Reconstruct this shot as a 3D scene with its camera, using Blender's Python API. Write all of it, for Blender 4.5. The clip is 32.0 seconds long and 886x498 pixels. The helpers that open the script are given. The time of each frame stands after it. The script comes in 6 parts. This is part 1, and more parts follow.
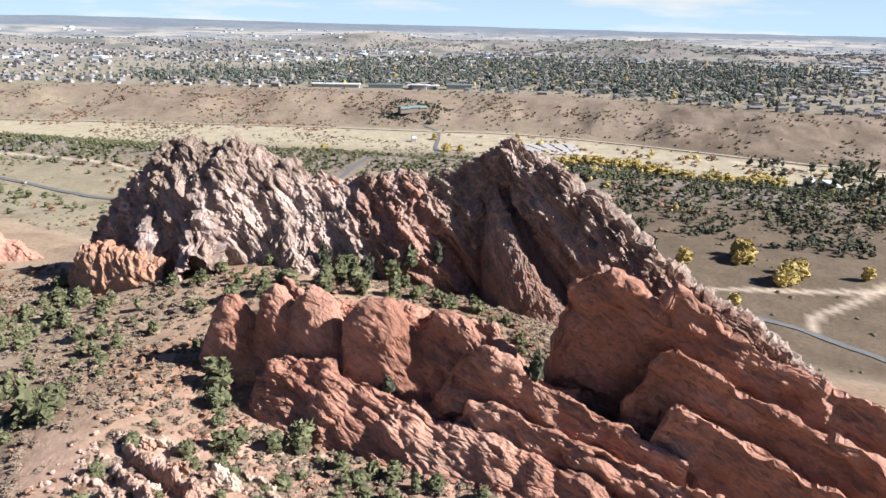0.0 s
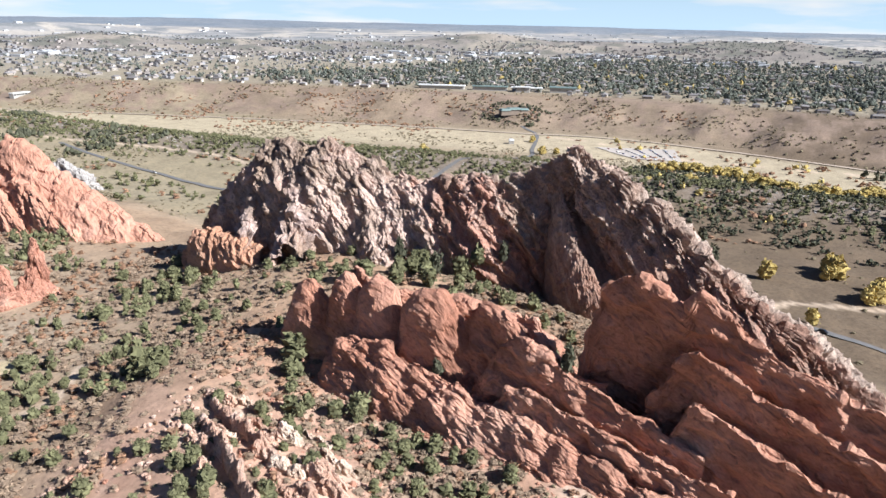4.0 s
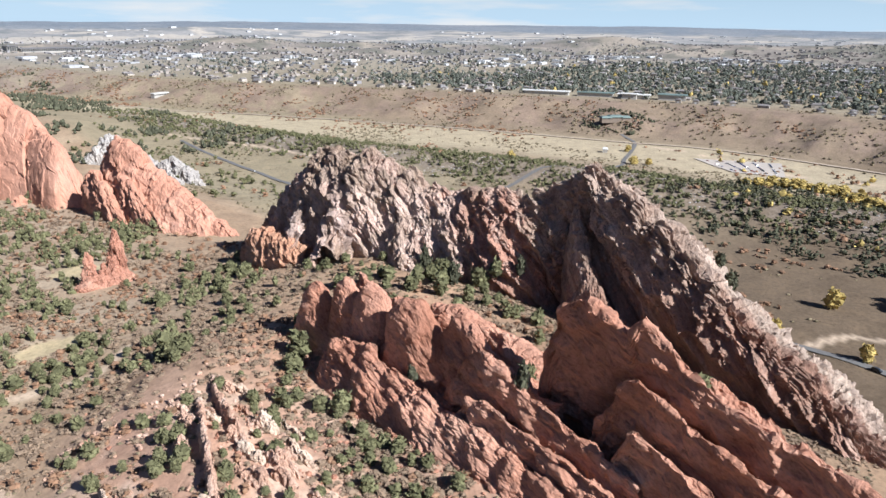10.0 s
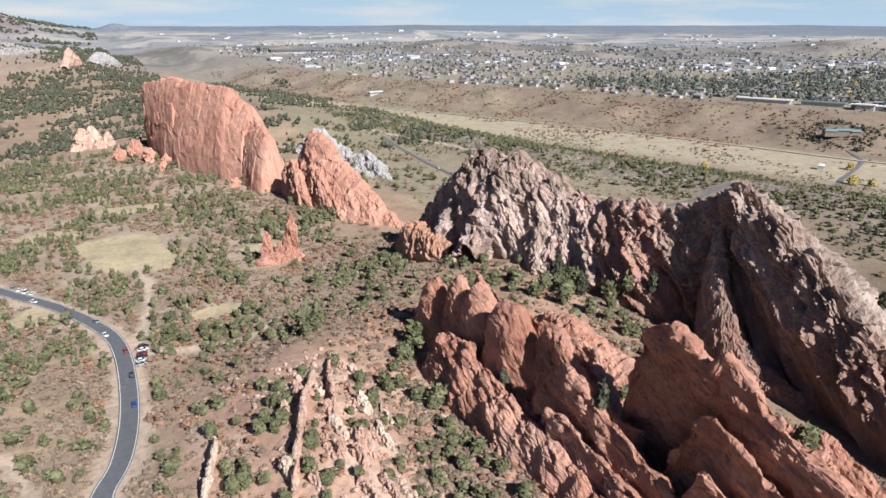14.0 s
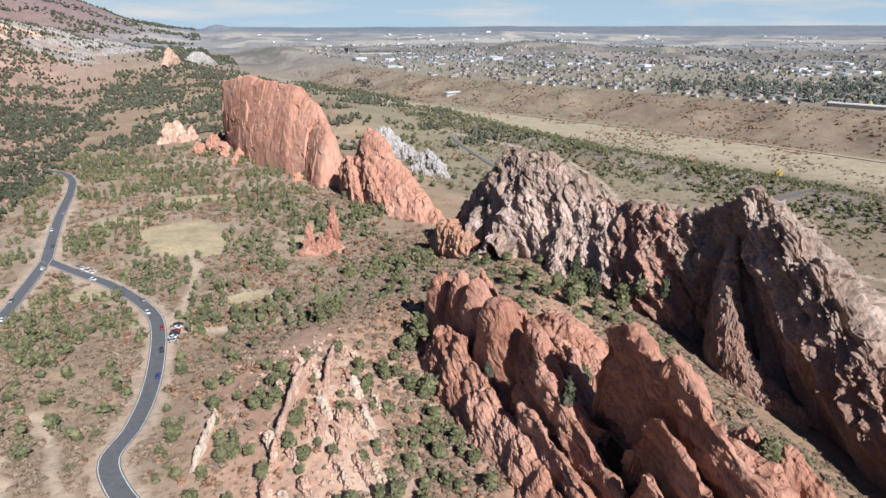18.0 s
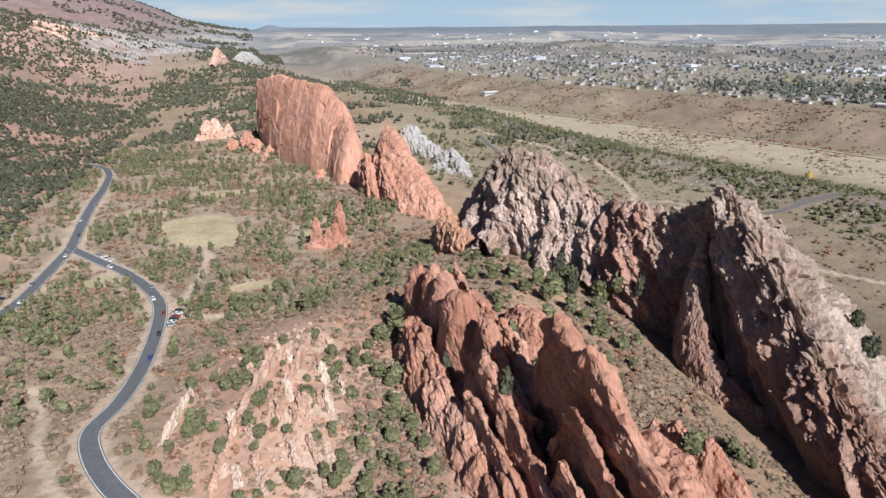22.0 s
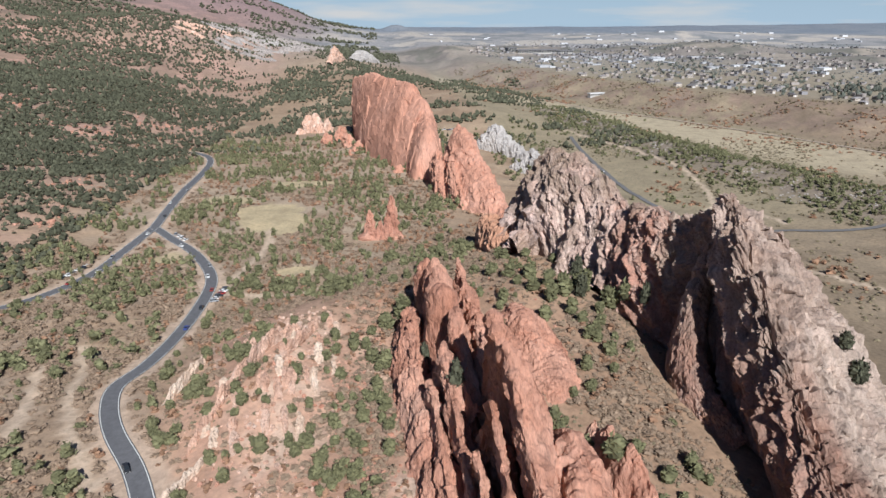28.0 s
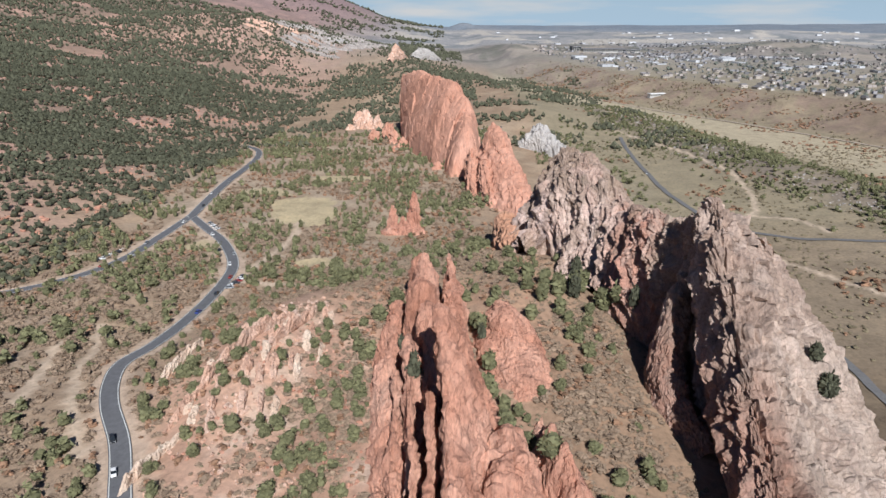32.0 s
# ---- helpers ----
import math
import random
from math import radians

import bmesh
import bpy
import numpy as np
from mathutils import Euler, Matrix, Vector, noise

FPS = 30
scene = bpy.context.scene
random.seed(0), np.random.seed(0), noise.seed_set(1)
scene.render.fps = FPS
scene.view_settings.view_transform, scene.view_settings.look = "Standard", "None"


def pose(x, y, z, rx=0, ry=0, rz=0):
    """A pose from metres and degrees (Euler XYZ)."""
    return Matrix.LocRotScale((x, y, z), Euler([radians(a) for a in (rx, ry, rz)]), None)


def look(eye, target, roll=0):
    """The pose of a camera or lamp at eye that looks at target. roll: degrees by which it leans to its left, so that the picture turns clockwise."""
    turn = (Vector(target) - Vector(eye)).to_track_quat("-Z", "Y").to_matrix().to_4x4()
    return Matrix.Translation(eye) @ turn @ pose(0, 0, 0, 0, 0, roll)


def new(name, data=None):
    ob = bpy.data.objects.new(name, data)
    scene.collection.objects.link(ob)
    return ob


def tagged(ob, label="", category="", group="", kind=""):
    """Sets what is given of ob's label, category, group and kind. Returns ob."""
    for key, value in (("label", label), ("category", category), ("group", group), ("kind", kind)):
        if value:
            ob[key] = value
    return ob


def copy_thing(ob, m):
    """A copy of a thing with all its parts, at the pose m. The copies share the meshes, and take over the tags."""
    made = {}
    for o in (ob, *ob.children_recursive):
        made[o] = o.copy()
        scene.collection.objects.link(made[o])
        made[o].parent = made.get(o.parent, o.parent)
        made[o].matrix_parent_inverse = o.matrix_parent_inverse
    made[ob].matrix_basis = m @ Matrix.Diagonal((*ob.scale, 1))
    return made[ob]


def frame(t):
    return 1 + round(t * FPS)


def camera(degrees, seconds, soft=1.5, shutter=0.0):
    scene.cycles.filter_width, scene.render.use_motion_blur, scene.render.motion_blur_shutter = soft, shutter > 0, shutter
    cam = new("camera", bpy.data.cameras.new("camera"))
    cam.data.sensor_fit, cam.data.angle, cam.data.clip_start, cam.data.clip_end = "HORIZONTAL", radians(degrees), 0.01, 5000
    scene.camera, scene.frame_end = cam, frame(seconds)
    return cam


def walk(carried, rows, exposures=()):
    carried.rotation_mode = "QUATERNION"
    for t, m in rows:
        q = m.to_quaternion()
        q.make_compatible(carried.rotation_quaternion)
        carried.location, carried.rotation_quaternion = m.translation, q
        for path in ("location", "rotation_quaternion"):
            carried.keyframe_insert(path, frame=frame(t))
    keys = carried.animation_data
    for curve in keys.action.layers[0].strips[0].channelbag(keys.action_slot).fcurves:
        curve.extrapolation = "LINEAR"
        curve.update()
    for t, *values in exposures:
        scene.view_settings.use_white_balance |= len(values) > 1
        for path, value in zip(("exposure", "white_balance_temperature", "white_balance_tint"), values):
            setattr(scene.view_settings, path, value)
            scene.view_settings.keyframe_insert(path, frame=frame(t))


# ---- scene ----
cam = camera(66.51, 32.0)


def shot(x, y, z, yaw, pitch, roll):
    """A camera pose: place, yaw to the left from +y, pitch upwards, roll."""
    return pose(x, y, z, 90 + pitch, 0, yaw) @ pose(0, 0, 0, 0, 0, roll)


PATH = [
    (0.0, shot(-154.33, 136.93, 107.53, -66.06, -18.43, 1.23)),
    (0.5, shot(-156.73, 135.19, 107.93, -64.87, -18.42, 1.20)),
    (1.0, shot(-158.75, 133.05, 108.47, -63.67, -18.41, 1.17)),
    (1.5, shot(-160.40, 130.57, 109.12, -62.40, -18.40, 1.14)),
    (2.0, shot(-161.68, 127.82, 109.86, -61.19, -18.39, 1.11)),
    (2.5, shot(-162.61, 124.85, 110.65, -60.02, -18.45, 1.11)),
    (3.0, shot(-163.19, 121.72, 111.48, -58.80, -18.51, 1.10)),
    (3.5, shot(-163.43, 118.48, 112.34, -57.71, -18.56, 1.09)),
    (4.0, shot(-163.35, 115.16, 113.19, -56.76, -18.62, 1.08)),
    (4.5, shot(-162.96, 111.79, 114.04, -55.75, -18.70, 1.08)),
    (6.5, shot(-158.69, 98.37, 117.13, -52.39, -19.01, 1.08)),
    (7.0, shot(-157.03, 95.11, 117.79, -51.87, -18.94, 1.05)),
    (7.5, shot(-155.17, 91.92, 118.40, -51.31, -18.88, 1.02)),
    (8.0, shot(-153.13, 88.80, 118.96, -50.73, -18.82, 0.98)),
    (8.5, shot(-150.93, 85.74, 119.46, -50.18, -18.76, 0.95)),
    (9.0, shot(-148.58, 82.77, 119.91, -49.56, -18.70, 0.91)),
    (9.5, shot(-146.10, 79.86, 120.30, -49.01, -18.68, 0.82)),
    (10.0, shot(-143.50, 77.03, 120.65, -46.10, -18.66, 0.72)),
    (10.5, shot(-140.81, 74.27, 120.94, -41.73, -18.65, 0.63)),
    (11.0, shot(-138.04, 71.58, 121.19, -38.97, -18.63, 0.53)),
    (11.5, shot(-135.19, 68.95, 121.39, -36.45, -18.62, 0.47)),
    (12.0, shot(-132.29, 66.38, 121.55, -34.07, -18.62, 0.40)),
    (12.5, shot(-129.35, 63.86, 121.68, -32.39, -18.62, 0.33)),
    (13.0, shot(-126.37, 61.39, 121.78, -30.86, -18.61, 0.27)),
    (13.5, shot(-123.36, 58.96, 121.85, -29.24, -18.61, 0.27)),
    (14.0, shot(-120.34, 56.57, 121.89, -28.10, -18.62, 0.28)),
    (14.5, shot(-117.30, 54.22, 121.92, -27.18, -18.62, 0.29)),
    (16.5, shot(-105.15, 45.07, 121.91, -23.52, -18.54, 0.35)),
    (17.0, shot(-102.12, 42.85, 121.90, -22.42, -18.55, 0.32)),
    (17.5, shot(-99.09, 40.64, 121.89, -21.45, -18.56, 0.29)),
    (18.0, shot(-96.06, 38.45, 121.88, -20.57, -18.56, 0.26)),
    (18.5, shot(-93.04, 36.29, 121.88, -19.81, -18.57, 0.24)),
    (19.0, shot(-90.01, 34.15, 121.88, -18.90, -18.58, 0.21)),
    (19.5, shot(-86.98, 32.05, 121.89, -18.95, -18.58, 0.17)),
    (20.0, shot(-83.93, 29.97, 121.92, -18.91, -18.59, 0.14)),
    (20.5, shot(-80.87, 27.93, 121.95, -18.26, -18.59, 0.10)),
    (21.0, shot(-77.78, 25.94, 121.99, -17.33, -18.60, 0.07)),
    (21.5, shot(-74.67, 23.99, 122.04, -16.96, -18.59, 0.06)),
    (22.0, shot(-71.52, 22.10, 122.10, -16.24, -18.58, 0.04)),
    (22.5, shot(-68.33, 20.26, 122.17, -15.46, -18.57, 0.03)),
    (23.0, shot(-65.10, 18.49, 122.25, -14.69, -18.56, 0.01)),
    (23.5, shot(-61.81, 16.79, 122.33, -14.05, -18.55, 0.01)),
    (24.0, shot(-58.48, 15.18, 122.42, -13.65, -18.54, 0.01)),
    (24.5, shot(-55.08, 13.64, 122.51, -13.29, -18.53, 0.01)),
    (26.5, shot(-40.87, 8.41, 122.86, -9.92, -18.55, 0.06)),
    (27.0, shot(-37.18, 7.34, 122.94, -8.62, -18.58, 0.05)),
    (27.5, shot(-33.43, 6.37, 123.01, -7.34, -18.60, 0.05)),
    (28.0, shot(-29.64, 5.48, 123.08, -5.86, -18.63, 0.04)),
    (28.5, shot(-25.83, 4.67, 123.13, -4.58, -18.66, 0.04)),
    (29.0, shot(-22.00, 3.94, 123.18, -3.36, -18.69, 0.04)),
    (29.5, shot(-18.19, 3.25, 123.22, -2.26, -18.72, 0.03)),
    (30.0, shot(-14.40, 2.61, 123.26, -1.10, -18.75, 0.03)),
    (30.5, shot(-10.68, 1.98, 123.29, -0.58, -18.76, 0.06)),
    (31.0, shot(-7.04, 1.34, 123.33, -0.47, -18.77, 0.09)),
    (31.5, shot(-3.53, 0.66, 123.37, -0.27, -18.78, 0.13)),
    (32.0, shot(-0.20, -0.10, 123.42, -0.03, -18.79, 0.16)),
]
walk(cam, PATH, [(0.0, 1.02), (9.0, 0.87), (13.0, 0.66), (20.0, 0.50), (32.0, 0.33)])

# ---- world, sun, exposure ----
SUN_AZ, SUN_EL = 171.0, 36.5
world = bpy.data.worlds.new("sky")
scene.world = world
world.use_nodes = True
wn = world.node_tree.nodes
sky = wn.new("ShaderNodeTexSky")
sky.sky_type = "NISHITA"
sky.sun_disc = False
sky.sun_elevation, sky.sun_rotation = radians(SUN_EL), radians(SUN_AZ)
sky.altitude, sky.air_density, sky.dust_density, sky.ozone_density = 1900, 1.0, 0.3, 2.5
wn["Background"].inputs["Strength"].default_value = 0.034
tint = wn.new("ShaderNodeMix")
tint.data_type, tint.blend_type = "RGBA", "MULTIPLY"
tint.inputs["Factor"].default_value, tint.inputs[7].default_value = 1.0, (0.86, 0.98, 1.24, 1)
world.node_tree.links.new(sky.outputs["Color"], tint.inputs[6])
# bright haze low over the horizon, with faint streaks of cloud
where = wn.new("ShaderNodeTexCoord")
height = wn.new("ShaderNodeSeparateXYZ")
low = wn.new("ShaderNodeValToRGB")
low.color_ramp.elements[0].position, low.color_ramp.elements[0].color = 0.0, (0.9, 0.9, 0.9, 1)
low.color_ramp.elements[1].position, low.color_ramp.elements[1].color = 0.22, (0, 0, 0, 1)
squash = wn.new("ShaderNodeMapping")
squash.inputs["Scale"].default_value = (5.0, 5.0, 40.0)
puffs = wn.new("ShaderNodeTexNoise")
puffs.inputs["Scale"].default_value, puffs.inputs["Detail"].default_value = 1.0, 7
cover = wn.new("ShaderNodeValToRGB")
cover.color_ramp.elements[0].position, cover.color_ramp.elements[0].color = 0.48, (0.66, 0.91, 1.16, 1)
cover.color_ramp.elements[1].position, cover.color_ramp.elements[1].color = 0.68, (1.06, 1.08, 1.12, 1)
tone_up = wn.new("ShaderNodeMix")
tone_up.data_type, tone_up.blend_type = "RGBA", "MULTIPLY"
tone_up.inputs["Factor"].default_value, tone_up.inputs[7].default_value = 1.0, (14.0, 14.0, 14.0, 1)
haze = wn.new("ShaderNodeMix")
haze.data_type = "RGBA"
for a, b in ((where.outputs["Generated"], height.inputs["Vector"]), (height.outputs["Z"], low.inputs["Fac"]),
             (where.outputs["Generated"], squash.inputs["Vector"]), (squash.outputs["Vector"], puffs.inputs["Vector"]),
             (puffs.outputs["Fac"], cover.inputs["Fac"]), (cover.outputs["Color"], tone_up.inputs[6]), (low.outputs["Color"], haze.inputs["Factor"]),
             (tint.outputs[2], haze.inputs[6]), (tone_up.outputs[2], haze.inputs[7]), (haze.outputs[2], wn["Background"].inputs["Color"])):
    world.node_tree.links.new(a, b)

sun_data = bpy.data.lights.new("sun", "SUN")
sun_data.energy, sun_data.angle, sun_data.color = 5.0, radians(0.55), (0.97, 0.985, 1.02)
sun = new("sun", sun_data)
to_sun = Vector((math.sin(radians(SUN_AZ)) * math.cos(radians(SUN_EL)),
                 math.cos(radians(SUN_AZ)) * math.cos(radians(SUN_EL)), math.sin(radians(SUN_EL))))
sun.matrix_world = look(to_sun * 400, (0, 0, 0))

# ---- noise and mesh tools ----
RNG = np.random.default_rng(7)
PERM = np.random.default_rng(3).permutation(256)
PERM = np.concatenate([PERM, PERM, PERM])
GRAD = np.random.default_rng(4).normal(size=(256, 3))
GRAD /= np.linalg.norm(GRAD, axis=1)[:, None]


def pnoise(p):
    """Gradient noise of an (n, 3) array, about -0.6 to 0.6."""
    i = np.floor(p).astype(np.int64)
    f = p - i
    i &= 255
    w = f * f * f * (f * (f * 6 - 15) + 10)
    out = np.zeros(len(p))
    for a in (0, 1):
        wx = w[:, 0] if a else 1 - w[:, 0]
        for b in (0, 1):
            wy = w[:, 1] if b else 1 - w[:, 1]
            h2 = PERM[PERM[i[:, 0] + a] + i[:, 1] + b]
            for c in (0, 1):
                wz = w[:, 2] if c else 1 - w[:, 2]
                g = GRAD[PERM[h2 + i[:, 2] + c] & 255]
                out += wx * wy * wz * (g[:, 0] * (f[:, 0] - a) + g[:, 1] * (f[:, 1] - b) + g[:, 2] * (f[:, 2] - c))
    return out


def fbm(p, octaves=4, rough=0.5):
    out, amp = 0, 1.0
    for k in range(octaves):
        out = out + amp * pnoise(p * 2.03 ** k + 17.3 * k)
        amp *= rough
    return out


def ridged(p, octaves=4, rough=0.55):
    out, amp = 0, 1.0
    for k in range(octaves):
        out = out + amp * (0.75 - 3.4 * np.abs(pnoise(p * 2.07 ** k + 31.7 * k)))
        amp *= rough
    return out


def facets(p, seed=0):
    """Broken, blocky relief: each irregular cell is a tilted plane. About -1 to 1."""
    rng = np.random.default_rng(100 + int(seed * 10))
    jit, val, tilt = rng.random((4096, 3)), rng.uniform(-1, 1, 4096), rng.normal(size=(4096, 3)) * 0.75
    base = np.floor(p).astype(np.int64)
    best, out = np.full(len(p), 1e9), np.zeros(len(p))
    for dx in (-1, 0, 1):
        for dy in (-1, 0, 1):
            for dz in (-1, 0, 1):
                c = base + np.array([dx, dy, dz])
                h = (c[:, 0] * 73856093 ^ c[:, 1] * 19349663 ^ c[:, 2] * 83492791) & 4095
                off = p - c - jit[h]
                d = (off * off).sum(1)
                closer = d < best
                best = np.where(closer, d, best)
                out = np.where(closer, val[h] * 0.6 + (tilt[h] * off).sum(1), out)
    return out


def flat_noise(x, y, size, octaves=3, seed=0.0):
    shape = np.shape(x)
    p = np.stack([np.ravel(x) / size, np.ravel(y) / size, np.full(np.size(x), 0.37 + seed)], 1)
    return fbm(p, octaves).reshape(shape)


def smooth(a, b, v):
    t = np.clip((v - a) / (b - a), 0, 1)
    return t * t * (3 - 2 * t)


def along(points, step):
    """Evenly spaced samples of a smooth curve through rows of numbers whose first two are x and y."""
    p = np.array(points, float)
    q = np.vstack([2 * p[0] - p[1], p, 2 * p[-1] - p[-2]])
    out = []
    for k in range(len(p) - 1):
        a, b, c, d = q[k:k + 4]
        n = max(2, int(np.hypot(*(c - b)[:2]) / step * 2))
        for t in np.arange(n) / n:
            out.append(0.5 * (2 * b + (c - a) * t + (2 * a - 5 * b + 4 * c - d) * t * t + (3 * b - a - 3 * c + d) * t ** 3))
    out = np.array(out + [p[-1]])
    s = np.concatenate([[0], np.cumsum(np.hypot(*np.diff(out[:, :2], axis=0).T))])
    t = np.linspace(0, s[-1], max(3, int(s[-1] / step) + 1))
    return np.stack([np.interp(t, s, col) for col in out.T], 1)


def near_line(x, y, points):
    """Distance from points to a polyline."""
    best = np.full(np.shape(x), 1e9)
    pts = np.array(points, float)[:, :2]
    for a, b in zip(pts[:-1], pts[1:]):
        d = b - a
        t = np.clip(((x - a[0]) * d[0] + (y - a[1]) * d[1]) / (d @ d), 0, 1)
        best = np.minimum(best, np.hypot(x - a[0] - t * d[0], y - a[1] - t * d[1]))
    return best


def raw_mesh(name, verts, faces, materials, smooth_shade=False, index=None, colors=None):
    """A mesh from arrays; all faces have as many corners as faces has columns."""
    me = bpy.data.meshes.new(name)
    verts, faces = np.asarray(verts, np.float32), np.asarray(faces, np.int32)
    k = faces.shape[1]
    me.vertices.add(len(verts))
    me.vertices.foreach_set("co", verts.ravel())
    me.loops.add(faces.size)
    me.loops.foreach_set("vertex_index", faces.ravel())
    me.polygons.add(len(faces))
    me.polygons.foreach_set("loop_start", np.arange(0, faces.size, k, dtype=np.int32))
    me.polygons.foreach_set("loop_total", np.full(len(faces), k, np.int32))
    if index is not None:
        me.polygons.foreach_set("material_index", np.asarray(index, np.int32))
    me.polygons.foreach_set("use_smooth", np.full(len(faces), smooth_shade))
    if colors is not None:
        lay = me.color_attributes.new("tone", "FLOAT_COLOR", "POINT")
        lay.data.foreach_set("color", np.concatenate([colors, np.ones((len(colors), 1))], 1).astype(np.float32).ravel())
    for m in materials:
        me.materials.append(m)
    me.update(calc_edges=True)
    me.validate()
    return me


def sheet_faces(nu, nv):
    i = np.arange(nu * nv).reshape(nu, nv)
    return np.stack([i[:-1, :-1], i[1:, :-1], i[1:, 1:], i[:-1, 1:]], -1).reshape(-1, 4)


def part(name, bm, material, parent, label="", shade=False):
    """Links a bmesh, or a mesh, as one part under a thing."""
    if isinstance(bm, bmesh.types.BMesh):
        me = bpy.data.meshes.new(name)
        for f in bm.faces:
            f.smooth = shade
        bm.to_mesh(me)
        bm.free()
        me.materials.append(material)
    else:
        me = bm
    ob = new(name, me)
    ob.parent = parent
    if label:
        ob["label"] = label
    return ob


def box(bm, x0, x1, y0, y1, z0, z1, taper=0.0):
    m = [(x0, y0, z0), (x1, y0, z0), (x1, y1, z0), (x0, y1, z0),
         (x0 + taper, y0 + taper, z1), (x1 - taper, y0 + taper, z1), (x1 - taper, y1 - taper, z1), (x0 + taper, y1 - taper, z1)]
    v = [bm.verts.new(c) for c in m]
    for f in ((3, 2, 1, 0), (4, 5, 6, 7), (0, 1, 5, 4), (1, 2, 6, 5), (2, 3, 7, 6), (3, 0, 4, 7)):
        bm.faces.new([v[k] for k in f])
    return bm


# ---- materials ----
def material(name, rough=0.9, metal=0.0):
    m = bpy.data.materials.new(name)
    m.use_nodes = True
    b = m.node_tree.nodes["Principled BSDF"]
    b.inputs["Roughness"].default_value, b.inputs["Metallic"].default_value = rough, metal
    if rough > 0.6:
        b.inputs["Specular IOR Level"].default_value = 0.2
    return m, m.node_tree.nodes, m.node_tree.links, b


def ramp(nodes, stops):
    r = nodes.new("ShaderNodeValToRGB")
    e = r.color_ramp.elements
    while len(e) < len(stops):
        e.new(0.5)
    for el, (at, col) in zip(e, stops):
        el.position, el.color = at, (*col, 1)
    return r


def noise_node(nodes, links, scale, detail=6, rough=0.6, stretch=(1, 1, 1), turn=(0, 0, 0)):
    co = nodes.new("ShaderNodeTexCoord")
    mp = nodes.new("ShaderNodeMapping")
    mp.vector_type = "TEXTURE"
    mp.inputs["Scale"].default_value = tuple(1 / s for s in stretch)
    mp.inputs["Rotation"].default_value = turn
    n = nodes.new("ShaderNodeTexNoise")
    n.inputs["Scale"].default_value, n.inputs["Detail"].default_value, n.inputs["Roughness"].default_value = scale, detail, rough
    links.new(co.outputs["Object"], mp.inputs["Vector"])
    links.new(mp.outputs["Vector"], n.inputs["Vector"])
    return n


def mix(nodes, links, kind, fac, a, b):
    m = nodes.new("ShaderNodeMix")
    m.data_type, m.blend_type = "RGBA", kind
    for socket, v in ((m.inputs["Factor"], fac), (m.inputs[6], a), (m.inputs[7], b)):
        if isinstance(v, (int, float)):
            socket.default_value = v
        elif isinstance(v, tuple):
            socket.default_value = (*v, 1)
        else:
            links.new(v, socket)
    return m.outputs[2]


def bump(nodes, links, b, sources, distance=1.0):
    last = None
    for src, strength, dist in sources:
        n = nodes.new("ShaderNodeBump")
        n.inputs["Strength"].default_value, n.inputs["Distance"].default_value = strength, dist
        links.new(src, n.inputs["Height"])
        if last:
            links.new(last, n.inputs["Normal"])
        last = n.outputs["Normal"]
    links.new(last, b.inputs["Normal"])


def rock_material(name, stops, streak_dark=0.55, turn=(0, 0, 0), patch=0.03, stretch=(1, 1, 0.18), tone=False, cracks=0.12, relief=1.0, grain=0.8, fine_run=(1, 1, 1)):
    """Weathered rock: colour patches, streaks running down, grain and pitted relief."""
    m, nd, ln, b = material(name, 0.92)
    big = noise_node(nd, ln, patch, 7, 0.62)
    base = ramp(nd, stops)
    ln.new(big.outputs["Fac"], base.inputs["Fac"])
    colour = base.outputs["Color"]
    if tone:
        at = nd.new("ShaderNodeAttribute")
        at.attribute_name = "tone"
        colour = mix(nd, ln, "MIX", 0.86, colour, at.outputs["Color"])
    st = noise_node(nd, ln, 0.28, 8, 0.68, stretch, turn)
    sr = ramp(nd, [(0.3, (streak_dark,) * 3), (0.45, (1.04, 1.04, 1.04)), (0.72, (1.32, 1.28, 1.24))])
    ln.new(st.outputs["Fac"], sr.inputs["Fac"])
    colour = mix(nd, ln, "MULTIPLY", 0.85, colour, sr.outputs["Color"])
    fine = noise_node(nd, ln, 1.3, 7, 0.75, fine_run, turn)
    fr = ramp(nd, [(0.33, (0.58, 0.56, 0.54)), (0.46, (1.02, 1.02, 1.02)), (0.66, (1.32, 1.31, 1.3))])
    ln.new(fine.outputs["Fac"], fr.inputs["Fac"])
    colour = mix(nd, ln, "MULTIPLY", grain, colour, fr.outputs["Color"])
    # joints and cracks
    co = nd.new("ShaderNodeTexCoord")
    mp = nd.new("ShaderNodeMapping")
    mp.vector_type = "TEXTURE"
    mp.inputs["Scale"].default_value, mp.inputs["Rotation"].default_value = tuple(1 / max(s, 0.3) for s in stretch), turn
    vo = nd.new("ShaderNodeTexVoronoi")
    vo.feature = "DISTANCE_TO_EDGE"
    vo.inputs["Scale"].default_value = 0.3
    wob = mix(nd, ln, "ADD", 0.9, co.outputs["Object"], st.outputs["Color"])
    ln.new(wob, mp.inputs["Vector"])
    ln.new(mp.outputs["Vector"], vo.inputs["Vector"])
    cr = ramp(nd, [(0.0, (0.0, 0.0, 0.0)), (0.05, (1, 1, 1)), (1.0, (1, 1, 1))])
    ln.new(vo.outputs["Distance"], cr.inputs["Fac"])
    colour = mix(nd, ln, "MULTIPLY", cracks, colour, cr.outputs["Color"])
    ln.new(colour, b.inputs["Base Color"])
    bump(nd, ln, b, [(st.outputs["Fac"], 1.0, 2.6 * relief), (cr.outputs["Color"], cracks, 0.5), (fine.outputs["Fac"], 1.0, 0.9 * relief)])
    return m


